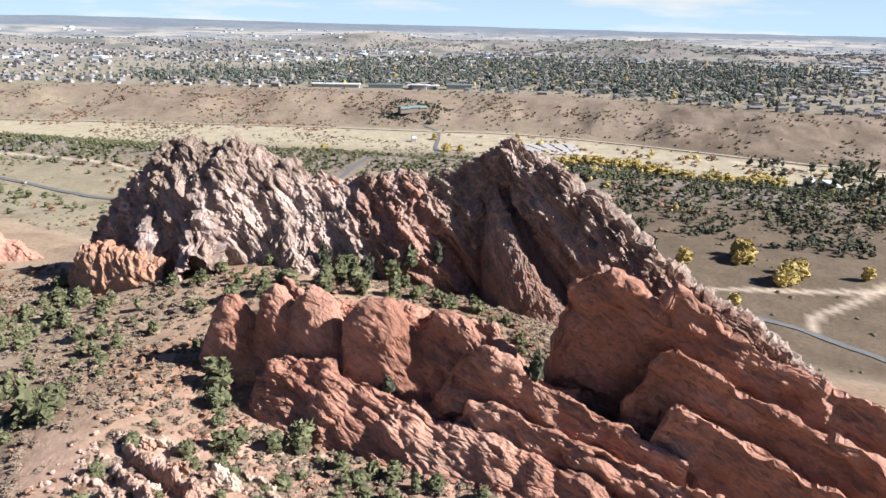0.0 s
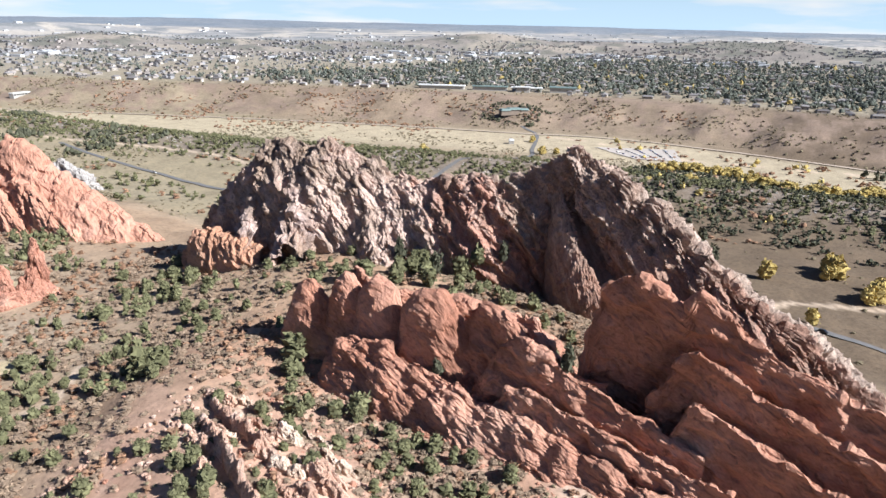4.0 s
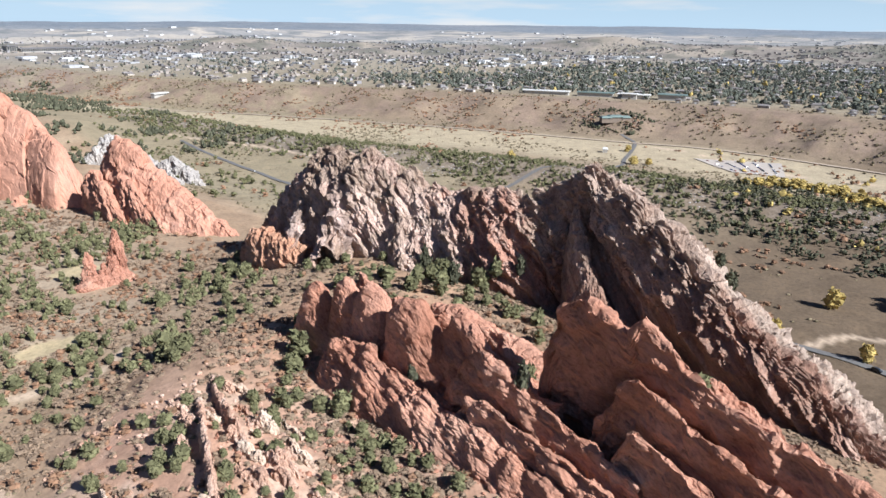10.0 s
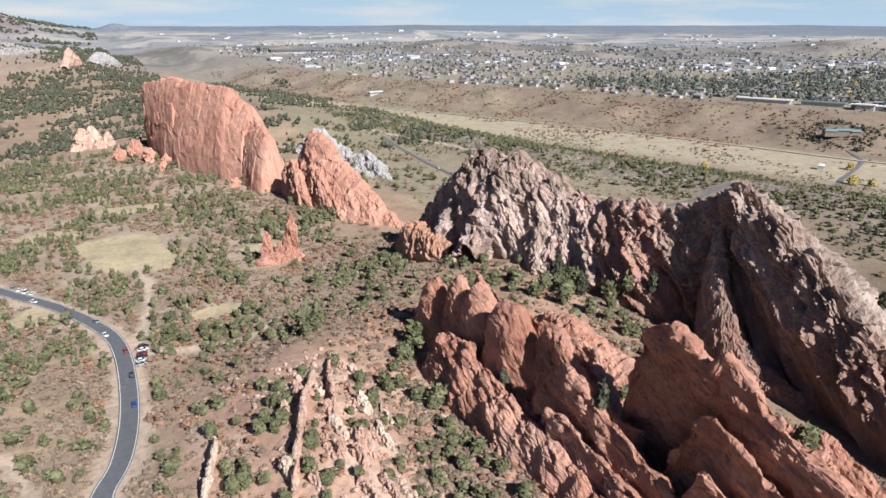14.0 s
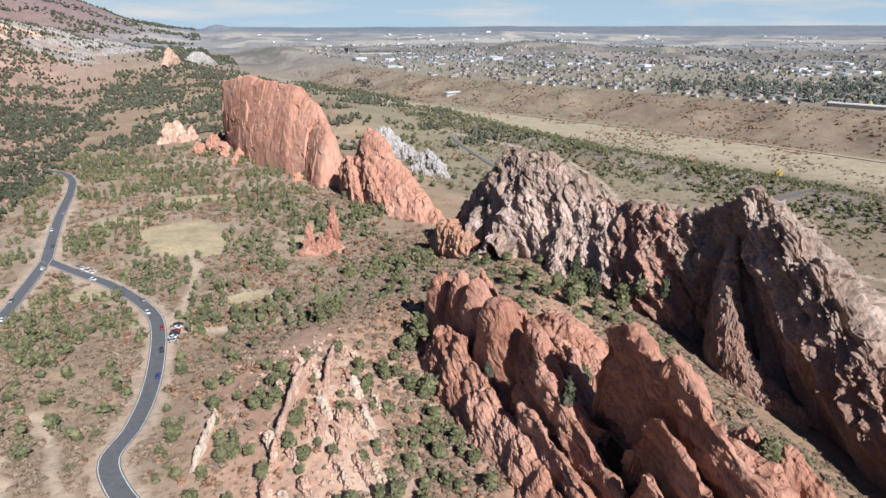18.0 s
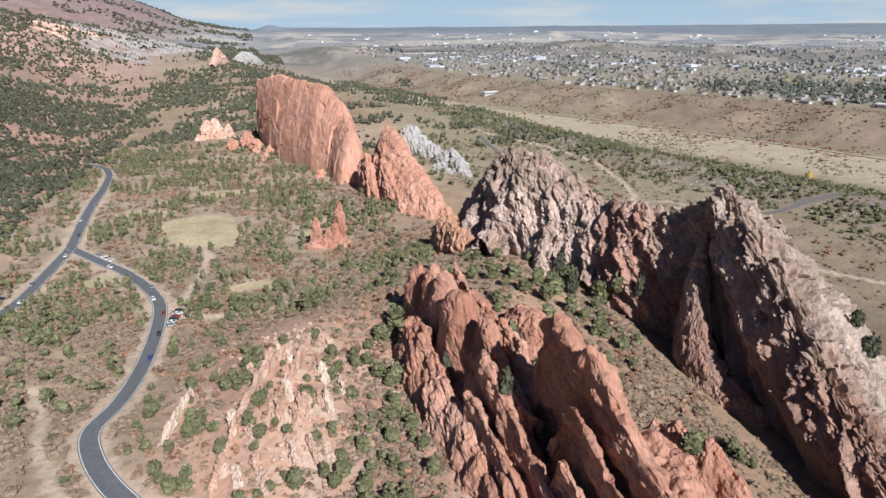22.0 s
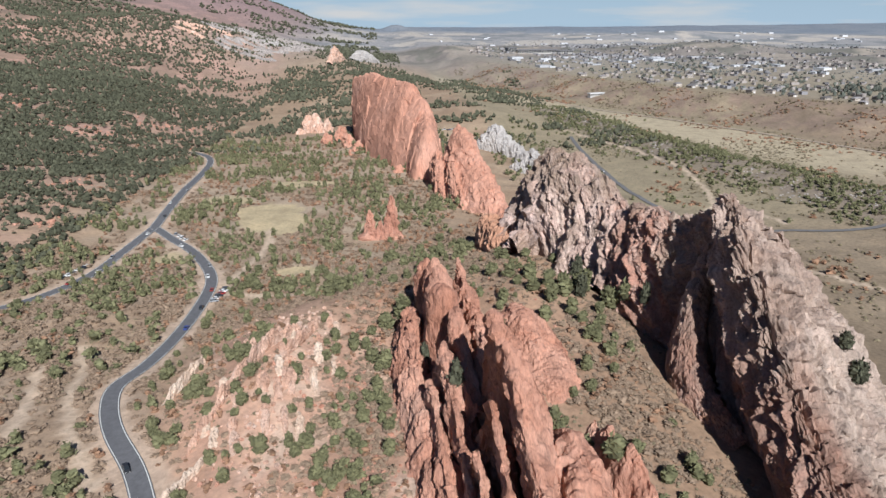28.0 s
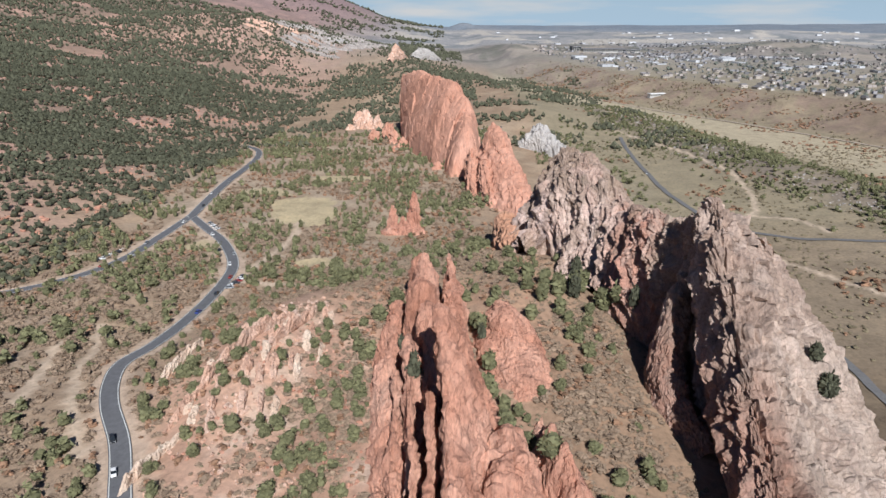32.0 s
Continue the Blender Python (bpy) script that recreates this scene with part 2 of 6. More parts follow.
RED = rock_material("red_sandstone", [(0.3, (0.30, 0.138, 0.09)), (0.45, (0.39, 0.195, 0.134)), (0.6, (0.47, 0.262, 0.19)), (0.75, (0.55, 0.36, 0.275))],
                    0.55, (0.45, 0, 0), 0.035, (1, 0.14, 0.8), relief=0.45, grain=0.85, cracks=0.12, fine_run=(1.2, 0.35, 1))
DARK_RED = rock_material("dark_red_sandstone", [(0.3, (0.32, 0.15, 0.10)), (0.5, (0.41, 0.205, 0.145)), (0.7, (0.50, 0.285, 0.21))], 0.5, (0, 0, 0), 0.12, (1, 1, 0.25), relief=0.6)
ORANGE = rock_material("orange_sandstone", [(0.3, (0.34, 0.175, 0.11)), (0.5, (0.42, 0.235, 0.155)), (0.7, (0.50, 0.32, 0.23))], 0.65, (0.45, 0, 0), 0.05, (1, 0.15, 0.7), relief=0.4, cracks=0.03, fine_run=(1.2, 0.3, 1))
SALMON = rock_material("salmon_sandstone", [(0.3, (0.345, 0.17, 0.115)), (0.5, (0.42, 0.22, 0.155)), (0.7, (0.48, 0.275, 0.205))], 0.76, (-0.3, 0, 0), 0.02, (1, 0.7, 0.14), relief=0.14, grain=0.6, cracks=0.12)
GREY = rock_material("grey_conglomerate", [(0.3, (0.22, 0.18, 0.15)), (0.5, (0.36, 0.30, 0.26)), (0.68, (0.52, 0.44, 0.40))], 0.55, (-0.62, 0, 0), 0.05, (1, 0.9, 0.16), True, relief=0.4, cracks=0.2)
PALE = rock_material("pale_pink_rock", [(0.3, (0.40, 0.235, 0.165)), (0.5, (0.50, 0.325, 0.245)), (0.7, (0.59, 0.45, 0.37))], 0.6, (0, 0, 0), 0.12, relief=0.5)
LEDGE = rock_material("grey_ledge_rock", [(0.3, (0.20, 0.18, 0.165)), (0.5, (0.28, 0.25, 0.23)), (0.7, (0.36, 0.33, 0.305))], 0.6, (0, 0, 0), 0.04, relief=0.6)
CREAM = rock_material("cream_rock", [(0.3, (0.46, 0.33, 0.25)), (0.5, (0.56, 0.43, 0.335)), (0.7, (0.64, 0.53, 0.43))], 0.6, (0, 0, 0), 0.12, relief=0.5)
WHITE = rock_material("white_limestone", [(0.3, (0.28, 0.26, 0.24)), (0.5, (0.37, 0.345, 0.325)), (0.7, (0.45, 0.43, 0.405))], 0.6, (0, 0, 0), 0.04, relief=0.6)


def ground_material():
    m, nd, ln, b = material("dry_ground", 0.97)
    at = nd.new("ShaderNodeAttribute")
    at.attribute_name = "tone"
    n1 = noise_node(nd, ln, 0.055, 8, 0.7)
    r1 = ramp(nd, [(0.28, (0.66, 0.64, 0.62)), (0.5, (1, 1, 1)), (0.72, (1.3, 1.26, 1.2))])
    ln.new(n1.outputs["Fac"], r1.inputs["Fac"])
    n2 = noise_node(nd, ln, 0.42, 8, 0.72)
    r2 = ramp(nd, [(0.3, (0.55, 0.53, 0.5)), (0.48, (0.95, 0.95, 0.95)), (0.7, (1.25, 1.22, 1.18))])
    ln.new(n2.outputs["Fac"], r2.inputs["Fac"])
    c = mix(nd, ln, "MULTIPLY", 0.7, at.outputs["Color"], r1.outputs["Color"])
    c = mix(nd, ln, "MULTIPLY", 0.75, c, r2.outputs["Color"])
    ln.new(c, b.inputs["Base Color"])
    bump(nd, ln, b, [(n2.outputs["Fac"], 0.6, 0.8)])
    return m


GROUND = ground_material()


def plain(name, colour, rough=0.8, metal=0.0, vary=0.25, scale=0.8, per_object=0.0, island=0.0):
    """A surface with a mottled colour; it may differ from object to object or from piece to piece."""
    m, nd, ln, b = material(name, rough, metal)
    n = noise_node(nd, ln, scale, 5, 0.65)
    r = ramp(nd, [(0.3, (1 - vary,) * 3), (0.7, (1 + vary * 0.6,) * 3)])
    ln.new(n.outputs["Fac"], r.inputs["Fac"])
    c = mix(nd, ln, "MULTIPLY", 1.0, colour, r.outputs["Color"])
    if per_object or island:
        h = nd.new("ShaderNodeHueSaturation")
        src = nd.new("ShaderNodeObjectInfo").outputs["Random"] if per_object else nd.new("ShaderNodeNewGeometry").outputs["Random Per Island"]
        amount = per_object or island
        mr = nd.new("ShaderNodeMapRange")
        mr.inputs["To Min"].default_value, mr.inputs["To Max"].default_value = 1 - amount, 1 + amount
        ln.new(src, mr.inputs["Value"])
        ln.new(mr.outputs["Result"], h.inputs["Value"])
        ln.new(c, h.inputs["Color"])
        c = h.outputs["Color"]
    ln.new(c, b.inputs["Base Color"])
    return m


JUNIPER = plain("juniper_foliage", (0.152, 0.15, 0.078), 0.9, vary=0.35, scale=0.9, island=0.4)
PINE = plain("pine_foliage", (0.082, 0.084, 0.054), 0.9, vary=0.35, scale=0.9, island=0.35)
OAK_GREY = plain("bare_oak_twigs", (0.275, 0.20, 0.14), 0.95, vary=0.25, island=0.15)
OAK_RUST = plain("rust_oak_leaves", (0.27, 0.16, 0.10), 0.95, vary=0.3, island=0.35)
SAGE = plain("sage_shrub", (0.20, 0.165, 0.105), 0.95, vary=0.3, island=0.3)
TOWN_GREEN = plain("town_foliage", (0.11, 0.12, 0.098), 0.9, vary=0.35, island=0.4)
# town foliage paled and greyed in its colour to imitate haze
HAZED_GREEN = plain("hazed_far_foliage", (0.15, 0.158, 0.145), 0.9, vary=0.3, island=0.3)
YELLOW = plain("yellow_cottonwood_leaves", (0.44, 0.335, 0.12), 0.9, vary=0.3, island=0.3)
BARK = plain("bark", (0.13, 0.095, 0.07), 0.95)
ASPHALT = plain("asphalt", (0.135, 0.135, 0.14), 0.9, vary=0.2, scale=0.5)
LINE = plain("road_line_paint", (0.62, 0.62, 0.58), 0.7, vary=0.2)
PALE_ASPHALT = plain("worn_asphalt", (0.165, 0.16, 0.155), 0.9, vary=0.2, scale=0.5)
LOT = plain("car_park_gravel", (0.44, 0.39, 0.345), 0.97, vary=0.15, scale=0.3)
GRAVEL = plain("pale_gravel", (0.46, 0.37, 0.29), 0.97, vary=0.2, scale=0.3)
STUCCO = plain("house_wall", (0.36, 0.32, 0.28), 0.9, per_object=0.35)
SHINGLE = plain("house_roof", (0.21, 0.195, 0.19), 0.9, per_object=0.45)
PALE_ROOF = plain("pale_flat_roof", (0.62, 0.62, 0.60), 0.8, vary=0.12)
GREEN_ROOF = plain("green_metal_roof", (0.15, 0.205, 0.19), 0.6, vary=0.15)
BROWN_WALL = plain("brown_wall", (0.22, 0.175, 0.14), 0.9)
DARK_GLASS = plain("dark_glass", (0.02, 0.025, 0.03), 0.15, vary=0.1)
CONCRETE = plain("concrete", (0.42, 0.40, 0.37), 0.9)
TYRE = plain("tyre_rubber", (0.02, 0.02, 0.02), 0.85)

# ---- the lie of the land ----
ROAD = [(-20, -40), (-36, 15), (-52, 62), (-70, 105), (-82, 135), (-94, 163), (-106, 189), (-120, 212), (-128, 230), (-131, 246), (-125, 262), (-121, 284), (-119, 312),
        (-119, 345), (-122, 368), (-131, 393), (-146, 422), (-163, 446), (-184, 476)]
ROAD_WEST = [(-300, 285), (-262, 305), (-228, 325), (-205, 347), (-191, 380), (-187, 425), (-184, 476)]
ROAD_NORTH = [(-184, 476), (-188, 530), (-192, 590), (-196, 665), (-203, 735), (-216, 780), (-240, 812)]
ROAD_EAST = [(236, 900), (224, 815), (213, 700), (207, 604), (212, 530), (225, 492), (262, 470), (330, 464), (420, 470), (520, 452), (590, 480), (700, 528), (745, 575)]
ROAD_SOUTH = [(150, 338), (176, 318), (187, 296), (188, 274), (186, 250), (188, 200), (192, 150), (184, 100), (150, 40), (100, -40)]
ROAD_MESA = [(150, 1700), (330, 1330), (480, 1090), (610, 800), (690, 560), (735, 420), (728, 250), (700, 60), (690, -200)]
TRAILS = [[(239, 950), (284, 800), (300, 690), (281, 597), (262, 545), (249, 531), (284, 520), (293, 488)],
          [(180, 455), (224, 424), (259, 365), (300, 300)],
          [(178, 162), (223, 144), (262, 54), (300, -40)], [(190, 95), (207, 92), (240, 70), (330, 20)],
          [(-158, 285), (-150, 262), (-146, 240), (-136, 216), (-118, 185)], [(-168, 268), (-160, 240), (-155, 215)],
          [(-112, 352), (-104, 400), (-100, 440), (-104, 470)], [(-112, 345), (-70, 330), (-52, 345)],
          [(700, 528), (690, 440), (640, 330), (660, 200), (690, 60)]]
HOGBACK = [(290, 1150), (312, 930), (345, 720), (400, 540), (440, 400), (452, 300), (462, 180), (470, 40)]
MESA_Y = [-4800, -600, 100, 430, 660, 1000, 1310, 2000, 2600, 4800]
MESA_X = [900, 780, 720, 767, 693, 546, 380, 120, 40, 0]
# rises: x, y, height, reach in x, reach in y
RISES = [(38, 248, 25, 60, 110), (-45, 292, 9, 42, 48), (-70, 215, 8, 22, 60), (-80, 238, 8.5, 34, 42), (-45, 286, 5, 34, 24), (-30, 150, 6, 40, 60), (60, 330, 7, 40, 50),
         (-255, 560, 10, 60, 120), (60, 1050, 14, 120, 160), (180, 1300, 20, 130, 260), (-60, 1500, 26, 200, 260), (130, 1000, 12, 60, 120),
         (-330, 2250, 55, 260, 330), (-600, 2080, 60, 230, 260), (-130, 1880, 40, 170, 240), (-900, 4150, 150, 620, 700), (110, 4350, 34, 70, 90), (-1700, 2600, 90, 700, 900),
         (1250, 2500, 18, 260, 160), (2300, 1500, 34, 180, 420), (2600, 600, 30, 200, 500), (1500, 3300, 30, 500, 200)]


def ground_z(x, y):
    """The height of the ground at arrays of places."""
    x, y = np.asarray(x, float), np.asarray(y, float)
    r = np.hypot(x, y)
    west = np.maximum(-12.5 - 0.02 * (y - 340), -27)
    west = np.where(y < 340, -12.5 + 0.012 * (340 - y), west)
    e = smooth(75, 165, x + 0.0 * y)
    z = west * (1 - e) - 28 * e
    for cx, cy, h, rx, ry in RISES:
        z = z + h * np.exp(-((x - cx) / rx) ** 2 - ((y - cy) / ry) ** 2)
    # the wooded slope to the north-west
    d = np.maximum(-225 - x - 0.03 * np.maximum(y - 700, 0), 0)
    z = z + 0.17 * d * smooth(0, 140, d) * (1 - 0.45 * smooth(900, 2600, d))
    z = z + smooth(10, 160, d) * (7 * flat_noise(x, y, 120, 3, 1.0) + 16 * flat_noise(x, y, 420, 2, 2.0))
    # low hogback in the eastern meadow, then the mesa
    hb = near_line(x, y, HOGBACK)
    z = z + (9 + 5 * flat_noise(x, y, 90, 2, 5.0)) * np.exp(-(hb / 46) ** 2)
    f = x - np.interp(y, MESA_Y, MESA_X)
    z = z - 7 * smooth(-330, -120, f) * smooth(0, 300, x)
    z = z + 34 * smooth(10, 185, f + 60 * flat_noise(x, y, 110, 3, 3.0)) * smooth(-150, 260, x)
    z = z + (0.0335 - 0.0105 * smooth(-500, 300, x)) * np.maximum(r - 1450, 0) * smooth(1450, 2100, r)
    z = z + (2 + 30 * flat_noise(x, y, 330, 3, 10.0)) * smooth(2150, 2400, r) * smooth(2950, 2650, r) * smooth(-100, 300, x)
    z = z + 8 * smooth(4050, 4350, r) * smooth(-300, 100, x)
    near = 1 - smooth(500, 1100, r)
    road = np.minimum(np.minimum(near_line(x, y, ROAD), near_line(x, y, ROAD_WEST)), near_line(x, y, ROAD_NORTH))
    rough = smooth(5, 22, road)
    z = z + rough * (1.6 * flat_noise(x, y, 26, 3, 7.0) * near + 3.2 * flat_noise(x, y, 90, 2, 8.0) * (1 - smooth(140, 220, x)) * near)
    z = z + 5 * flat_noise(x, y, 300, 3, 9.0) * smooth(900, 1900, r)
    return z


def at_ground(x, y):
    return float(ground_z(np.array([x]), np.array([y]))[0])


def blend(c, w, col):
    w = np.clip(w, 0, 1)[:, None]
    return c * (1 - w) + np.array(col)[None] * w


def shoulder(x, y):
    """How far a place lies on the bare pink slope west of the fins, 0 to 1."""
    return smooth(1.08, 0.7, np.hypot((x + 60 + 0.25 * (y - 205)) / 46, (y - 200) / 95))


MEADOWS = [(-106, 505, 25, 48), (-120, 520, 16, 28), (-92, 478, 12, 24), (-150, 560, 22, 14), (-30, 470, 16, 10), (-95, 620, 30, 14), (-150, 410, 16, 12), (-75, 375, 14, 8)]


def ground_tone(x, y):
    """Soil, grass and scrub colours over the land; haze is tinted into the far plain and rise."""
    n1, n2, n3 = flat_noise(x, y, 60, 3, 20.0), flat_noise(x, y, 17, 3, 21.0), flat_noise(x, y, 230, 3, 22.0)
    r = np.hypot(x, y)
    grass, pale, red, scrub, dirt = (0.33, 0.235, 0.158), (0.41, 0.315, 0.22), (0.43, 0.25, 0.175), (0.27, 0.19, 0.13), (0.54, 0.41, 0.31)
    c = np.tile(np.array(grass), (len(x), 1))
    c = blend(c, smooth(-0.05, 0.25, n1) * 0.6, pale)
    c = blend(c, smooth(0.0, 0.3, n3) * 0.55, scrub)
    # red soil round the fins and on the slope
    c = blend(c, smooth(125, 30, np.hypot((x + 22) / 0.95, (y - 195) / 1.3)) * (0.85 + 0.6 * n2), red)
    c = blend(c, smooth(30, 8, np.abs(x + 64 + 0.12 * (y - 250))) * smooth(130, 170, y) * smooth(300, 265, y) * (0.7 + 1.6 * n2), (0.54, 0.38, 0.29))
    c = blend(c, smooth(1.0, 0.6, np.hypot((x + 62) / 48, (y - 212) / 92)) * (0.55 + 1.2 * n2), (0.51, 0.345, 0.255))
    c = blend(c, smooth(9, 3, np.hypot((x + 44) / 0.7, (y - 165) / 2.2)) * 0.8, (0.56, 0.31, 0.20))
    c = blend(c, smooth(75, 25, np.hypot((x - 25) / 1.0, (y - 300) / 1.5)) * (0.45 + 0.9 * n2), (0.47, 0.30, 0.195))
    c = blend(c, smooth(1.0, 0.6, np.hypot((x + 5) / 75, (y - 690) / 190)) * 0.5, (0.40, 0.28, 0.20))
    c = blend(c, shoulder(x, y) * (0.8 + 0.9 * n2), (0.50, 0.31, 0.222))
    c = blend(c, shoulder(x, y) * smooth(0.06, 0.3, n2 + 0.5 * n1) * 0.8, (0.57, 0.43, 0.335))
    c = blend(c, smooth(1.15, 0.6, np.hypot((x + 38) / 15, (y - 196) / 44) + 0.5 * n2) * 0.7, (0.36, 0.225, 0.16))
    d = np.maximum(-215 - x, 0)
    c = blend(c, smooth(0, 70, d) * (1 - smooth(500, 900, d)) * (0.75 + 0.9 * n2), (0.39, 0.26, 0.195))
    c = blend(c, smooth(130, 300, d) * (0.65 + 0.5 * n2), (0.27, 0.185, 0.14))
    c = blend(c, smooth(600, 950, d) * 0.9, (0.19, 0.148, 0.112))
    w = smooth(-260, -200, x + 60 * n1) * smooth(55, -5, x + 60 * n1)
    c = blend(c, w * (0.45 + 0.5 * smooth(-0.12, 0.16, n1 + 0.4 * n2)) * smooth(330, 400, y) * smooth(1000, 800, y), (0.38, 0.30, 0.22))
    c = blend(c, w * (0.3 + 0.6 * smooth(-0.1, 0.2, n1 + n2)) * smooth(-88, -118, x) * smooth(420, 360, y), (0.345, 0.262, 0.192))
    # pink rocky clearings in the woods, pale scree below the white rocks
    c = blend(c, smooth(60, 160, d) * smooth(0.08, 0.24, flat_noise(x, y, 75, 3, 24.0)) * 0.8, (0.50, 0.31, 0.24))
    c = blend(c, smooth(1.1, 0.6, np.hypot((x - 168) / 30, (y - 640) / 100) + 0.5 * n2) * 0.75, (0.47, 0.43, 0.37))
    # between the fins and the grey ridge, south
    c = blend(c, smooth(52, 26, np.abs(x - 62)) * smooth(260, 200, y) * 0.8, (0.285, 0.19, 0.125))
    # eastern meadow
    e = smooth(110, 150, x)
    c = blend(c, e * 0.7, (0.225, 0.182, 0.127))
    c = blend(c, e * smooth(330, 200, y) * 0.9, (0.135, 0.098, 0.066))
    c = blend(c, e * smooth(420, 560, y) * (1 - smooth(400, 480, x - 0.3 * (y - 500))) * 0.8, (0.295, 0.25, 0.165))
    hb = near_line(x, y, HOGBACK)
    c = blend(c, smooth(80, 30, hb) * (0.75 + 1.1 * n2), (0.215, 0.175, 0.14))
    f = x - np.interp(y, MESA_Y, MESA_X)
    c = blend(c, smooth(-260, -160, f) * smooth(0, -40, f) * e * 0.8, (0.45, 0.38, 0.265))
    c = blend(c, smooth(0, 60, f) * smooth(215, 170, f) * (0.35 + 0.65 * smooth(-0.08, 0.12, n1 + n2)), (0.25, 0.185, 0.14))
    top = smooth(170, 260, f) * smooth(-200, 200, x)
    c = blend(c, top * 0.8, (0.29, 0.25, 0.185))
    c = blend(c, top * smooth(0.1, 0.2, n1), (0.30, 0.26, 0.19))
    far = smooth(1500, 2400, r) * smooth(-500, -50, x + 0.04 * y)
    n4 = flat_noise(x, y, 140, 3, 23.0)
    c = blend(c, far * 0.85, (0.27, 0.25, 0.225))
    # low scrubby hills behind the town, then the plain with its fields and the rise beyond
    hills = smooth(2100, 2300, r) * smooth(2950, 2700, r) * smooth(-200, 200, x)
    c = blend(c, hills * 0.8, (0.225, 0.20, 0.18))
    c = blend(c, hills * smooth(0.0, 0.12, n4 + 0.5 * n1) * 0.8, (0.15, 0.15, 0.125))
    c = blend(c, hills * smooth(0.1, 0.2, n3 - 0.4 * n4) * 0.6, (0.38, 0.33, 0.27))
    # plain greyed and blued in its colour to stand for distance haze
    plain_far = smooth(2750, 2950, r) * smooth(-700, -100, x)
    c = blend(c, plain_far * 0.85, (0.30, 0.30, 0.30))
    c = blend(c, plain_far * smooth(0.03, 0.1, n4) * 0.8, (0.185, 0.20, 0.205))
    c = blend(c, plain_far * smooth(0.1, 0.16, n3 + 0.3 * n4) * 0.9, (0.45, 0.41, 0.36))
    # rise at the horizon painted blue, as haze would turn it
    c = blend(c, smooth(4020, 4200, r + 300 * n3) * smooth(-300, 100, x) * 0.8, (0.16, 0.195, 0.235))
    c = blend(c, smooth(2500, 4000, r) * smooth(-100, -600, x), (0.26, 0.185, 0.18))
    c = blend(c, np.exp(-((x + 380) / 240) ** 2 - ((y - 2080) / 220) ** 2) * smooth(-0.1, 0.12, n1 + 0.6 * n2) * 0.6, (0.33, 0.26, 0.235))
    for cx, cy, rx, ry in MEADOWS:
        q = np.hypot((x - cx) / rx, (y - cy) / ry) + 0.5 * n2
        c = blend(c, smooth(1.1, 0.85, q), (0.46, 0.375, 0.235))
    for line in TRAILS:
        c = blend(c, smooth(3.4, 1.5, near_line(x, y, line)) * 0.85, (0.56, 0.44, 0.33))
    for line in (ROAD, ROAD_WEST, ROAD_NORTH):
        c = blend(c, smooth(9.5, 5.5, near_line(x, y, line) + 5 * n2) * 0.8, dirt)
    return np.clip(c, 0.01, 0.9)


def warped(n, centre, a, reach):
    s = np.linspace(-1, 1, n)
    k = math.asinh(reach / a)
    return centre + a * np.sinh(k * s)


NG = 540
gx, gy = np.meshgrid(warped(NG, 20, 170, 4780), warped(NG, 300, 170, 4500), indexing="ij")
gxf, gyf = gx.ravel(), gy.ravel()
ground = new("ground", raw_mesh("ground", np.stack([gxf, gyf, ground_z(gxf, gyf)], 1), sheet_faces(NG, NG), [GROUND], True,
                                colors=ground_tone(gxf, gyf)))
tagged(ground, "dry grass, red soil and scrub reaching to the horizon", "ground", kind="structure")


# ---- roads ----
def strip(line, left, right, lift, step=3.0, n=3):
    s = along(line, step)
    d = np.gradient(s, axis=0)[:, :2]
    d /= np.hypot(d[:, 0], d[:, 1])[:, None]
    nrm = np.stack([d[:, 1], -d[:, 0]], 1)
    offs = np.linspace(left, right, n)
    xy = s[:, None, :2] + nrm[:, None] * offs[None, :, None]
    cz = ground_z(s[:, 0], s[:, 1])
    cz = np.convolve(np.pad(cz, 4, mode="edge"), np.ones(9) / 9, "valid")
    z = np.maximum(np.repeat(cz[:, None], n, 1), ground_z(xy[..., 0].ravel(), xy[..., 1].ravel()).reshape(xy.shape[:2])) + lift
    return np.concatenate([xy, z[..., None]], -1).reshape(-1, 3), sheet_faces(len(s), n)[:, ::-1]


def road(name, line, half, label, lines=True, lift=0.3, paving=ASPHALT):
    v, f = strip(line, -half, half, lift, n=5)
    ob = tagged(new(name, raw_mesh(name, v, f, [paving], True)), label, "road", kind="structure")
    if lines:
        for off in (-half + 0.35, half - 0.6):
            v, f = strip(line, off, off + 0.28, lift + 0.05, n=2)
            part("edge_line", raw_mesh("edge_line", v, f, [LINE], True), LINE, ob, "white painted edge line")
    return ob


road("road", ROAD, 3.5, "grey asphalt park road with white edge lines")
road("road_west", ROAD_WEST, 3.5, "grey asphalt park road with white edge lines")
road("road_north", ROAD_NORTH, 3.6, "grey asphalt park road between trees")
road("road_east", ROAD_EAST, 2.5, "grey asphalt road across the dry meadow", False, 0.5, PALE_ASPHALT)
road("road_south", ROAD_SOUTH, 2.3, "grey asphalt road below the grey ridge", False, 0.4, PALE_ASPHALT)
road("road_mesa", ROAD_MESA, 3.0, "pale gravel road along the foot of the mesa", False, 0.9, GRAVEL)

# ---- rocks ----
FOOTPRINTS = []


